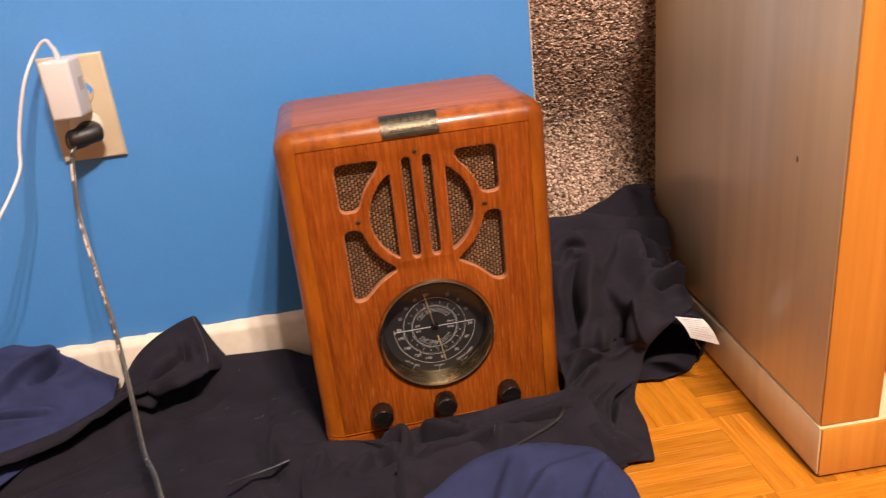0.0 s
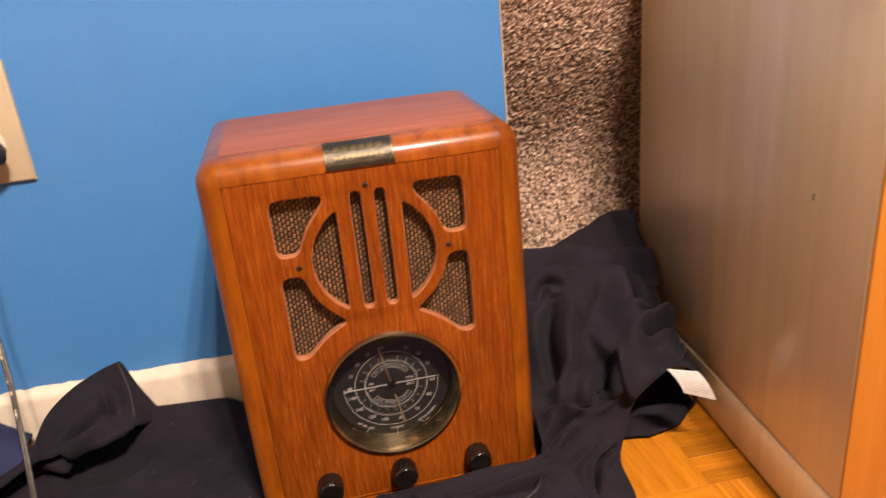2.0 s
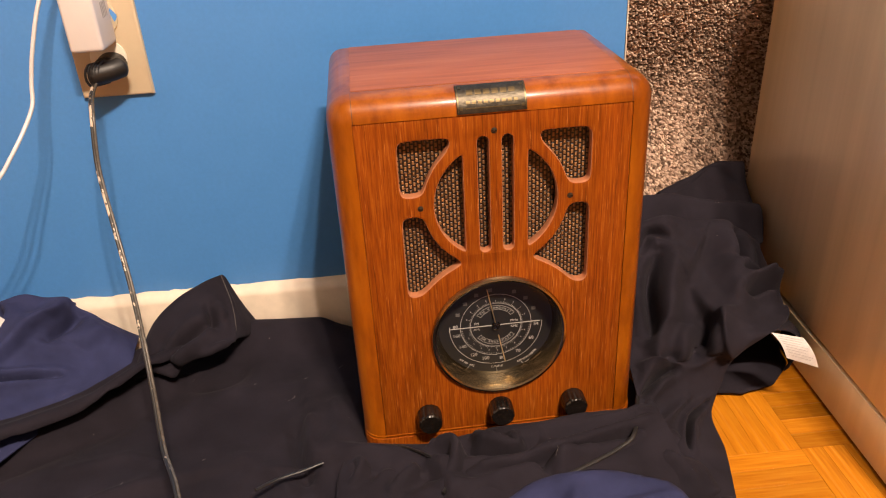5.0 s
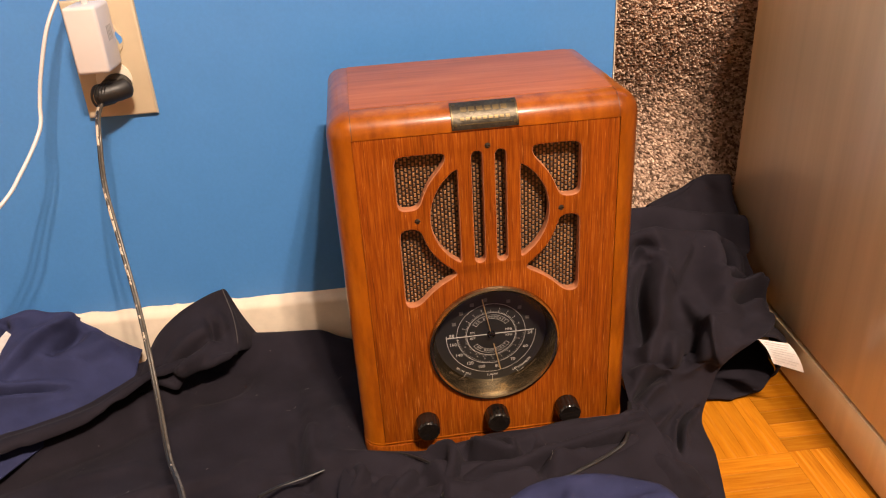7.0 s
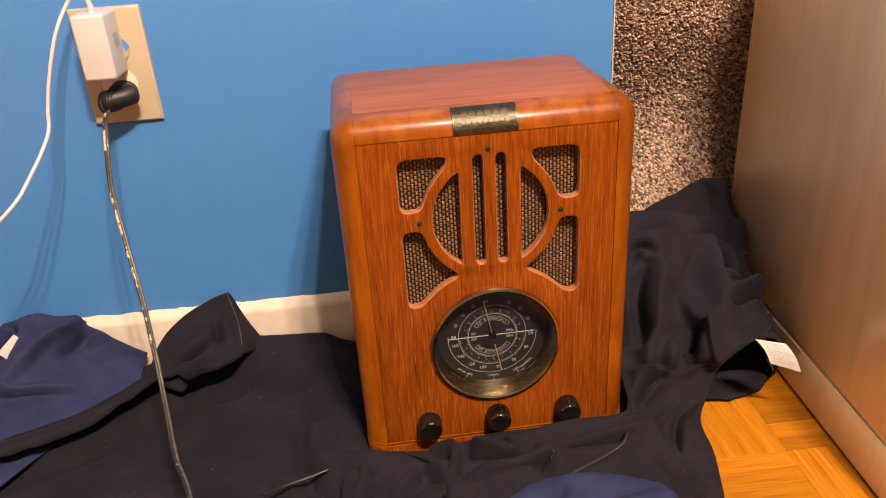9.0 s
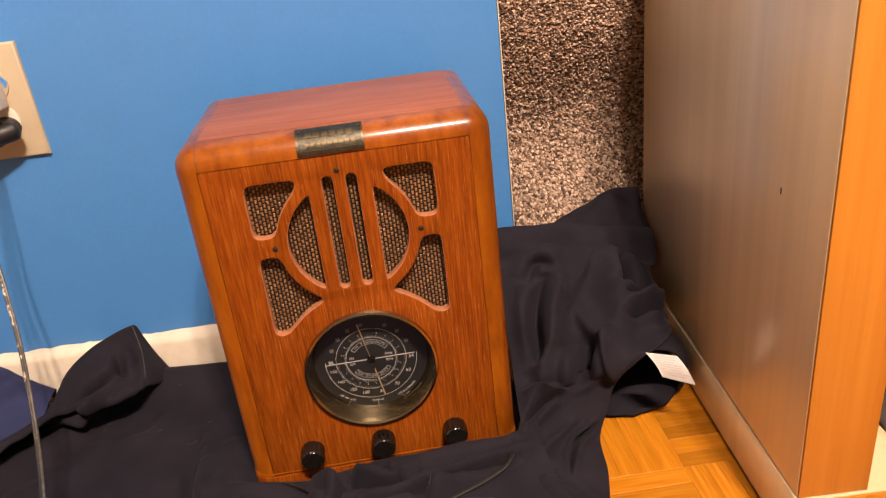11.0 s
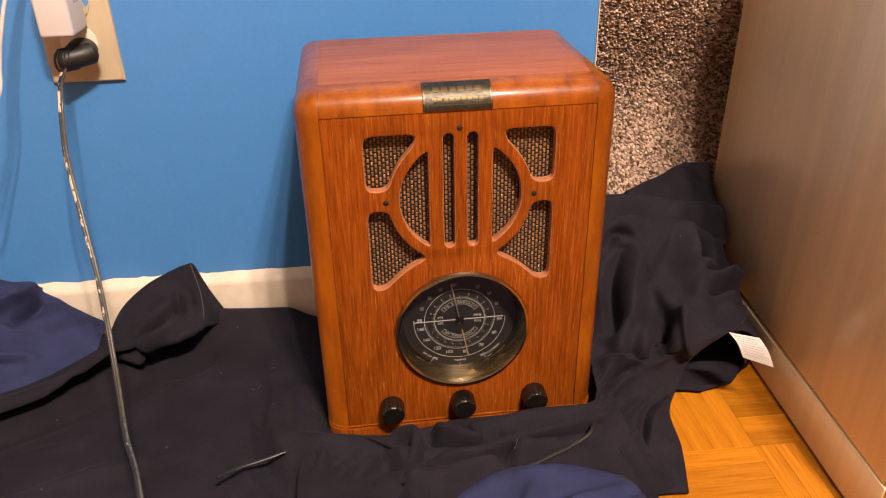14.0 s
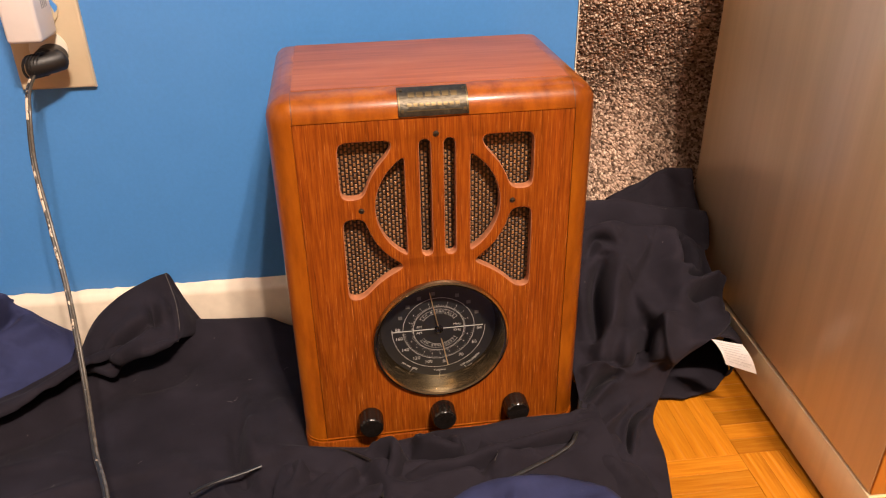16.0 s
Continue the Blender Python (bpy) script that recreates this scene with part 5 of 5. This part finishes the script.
for k in range(5):
    part("rib", lathe(((0.0094, -0.0009), (0.0114, -0.0005), (0.0114, 0.0005), (0.0094, 0.0009)), 28), RUBBER, plug, place=pose(0.0015 - 0.0030 * k, -0.0220 - 0.0009 * k, -0.0028 - 0.0004 * k, 0, 0, 72))
part("cord_exit", lathe(((0.0030, 0.006), (0.0044, 0.004), (0.0044, -0.002), (0.0034, -0.004), (0.0022, -0.0042)), 20), RUBBER, plug, place=pose(-0.0085, -0.030, -0.0055, 12, 0, 0))

cord = thing("mains_cable", pose(0, 0, 0), "flat black mains cord flecked with cream paint", "cable")
RUN = [(-0.373, -0.036, 0.324), (-0.3710, -0.0580, 0.3180), (-0.365, -0.085, 0.309), (-0.364, -0.108, 0.265), (-0.354, -0.135, 0.217), (-0.341, -0.168, 0.173), (-0.33, -0.202, 0.138), (-0.319, -0.24, 0.102), (-0.306, -0.283, 0.079), (-0.284, -0.335, 0.08), (-0.262, -0.41, 0.06), (-0.25, -0.5, 0.035), (-0.28, -0.62, 0.031)]
part("strand", tube([(x - 0.0011, y, z) for x, y, z in RUN], 0.0015, 12, 10), CORD, cord)
# the cord's highlight line is painted as a grey strand
part("strand", tube([(x + 0.0013, y - 0.0004, z) for x, y, z in RUN], 0.0014, 12, 10), CORDGLINT, cord, "second strand, grey to stand for the cord's highlight line")
aerial = thing("aerial_wire", pose(0, 0, 0), "thin dark twin wire lying across the cloth", "cable")
for run in ([(-0.235, -0.3, 0.04), (-0.219, -0.285, 0.035), (-0.197, -0.275, 0.033), (-0.181, -0.268, 0.033)],
            [(-0.168, -0.2455, 0.022), (-0.148, -0.256, 0.036), (-0.127, -0.256, 0.035), (-0.107, -0.262, 0.035), (-0.082, -0.286, 0.04), (-0.071, -0.304, 0.037), (-0.079, -0.321, 0.035)],
            [(0.1145, -0.228, 0.04), (0.095, -0.28, 0.043), (0.079, -0.291, 0.037), (0.047, -0.304, 0.033), (0.014, -0.316, 0.03)]):
    part("wire", tube(run, 0.0012, 8, 8, 1.6), RUBBER, aerial)

# ---- parquet strips ----
BLOCK, STRIPS = 0.12, 6
X0, Y0 = 0.255, -0.278
NEAR = (-0.105, -0.638, 0.495, -0.038)


def strip_mesh(along_x):
    bm = box((0.0001, 0.0001, -0.006), (BLOCK - 0.0001, BLOCK / STRIPS - 0.0001, 0.0), 0.0002, 1)
    if not along_x:
        bmesh.ops.transform(bm, matrix=Matrix(((0, 1, 0, 0), (1, 0, 0, 0), (0, 0, 1, 0), (0, 0, 0, 1))), verts=bm.verts)
        bmesh.ops.reverse_faces(bm, faces=bm.faces)
    me = bpy.data.meshes.new("parquet_strip")
    bm.to_mesh(me)
    bm.free()
    me.materials.append(PARQUET_X if along_x else PARQUET_Y)
    return me


STRIP = {True: strip_mesh(True), False: strip_mesh(False)}
rest = {True: bmesh.new(), False: bmesh.new()}
for bi in range(-25, 21):
    for bj in range(-34, 5):
        x, y = X0 + bi * BLOCK, Y0 + bj * BLOCK
        if x < WEST - 0.1 or x > EAST or y > BACK_Y or y < SOUTH - 0.1:
            continue
        flat = (bi + bj) % 2 == 0
        close = NEAR[0] - 0.01 < x < NEAR[2] - 0.01 and NEAR[1] - 0.01 < y < NEAR[3] - 0.01
        for k in range(STRIPS):
            px, py = (x, y + k * BLOCK / STRIPS) if flat else (x + k * BLOCK / STRIPS, y)
            if close:
                ob = new("parquet_strip", STRIP[flat])
                ob.parent = floor
                ob.location = (px, py, 0.0003 * random.random() - 0.0003)
            else:
                w, d = (BLOCK - 0.0009, BLOCK / STRIPS - 0.0008) if flat else (BLOCK / STRIPS - 0.0008, BLOCK - 0.0009)
                bm = rest[flat]
                z = 0.0005 * random.random() - 0.0006
                top = [bm.verts.new((px + a * w, py + b * d, z)) for a, b in ((0, 0), (1, 0), (1, 1), (0, 1))]
                low = [bm.verts.new((v.co.x, v.co.y, -0.0024)) for v in top]
                bm.faces.new(top)
                for i in range(4):
                    bm.faces.new((low[i], low[(i + 1) % 4], top[(i + 1) % 4], top[i]))
for flat in (True, False):
    ob = finish("parquet_strips", rest[flat], PARQUET_X if flat else PARQUET_Y, floor, smooth=False)
    tagged(ob, kind="stuff")
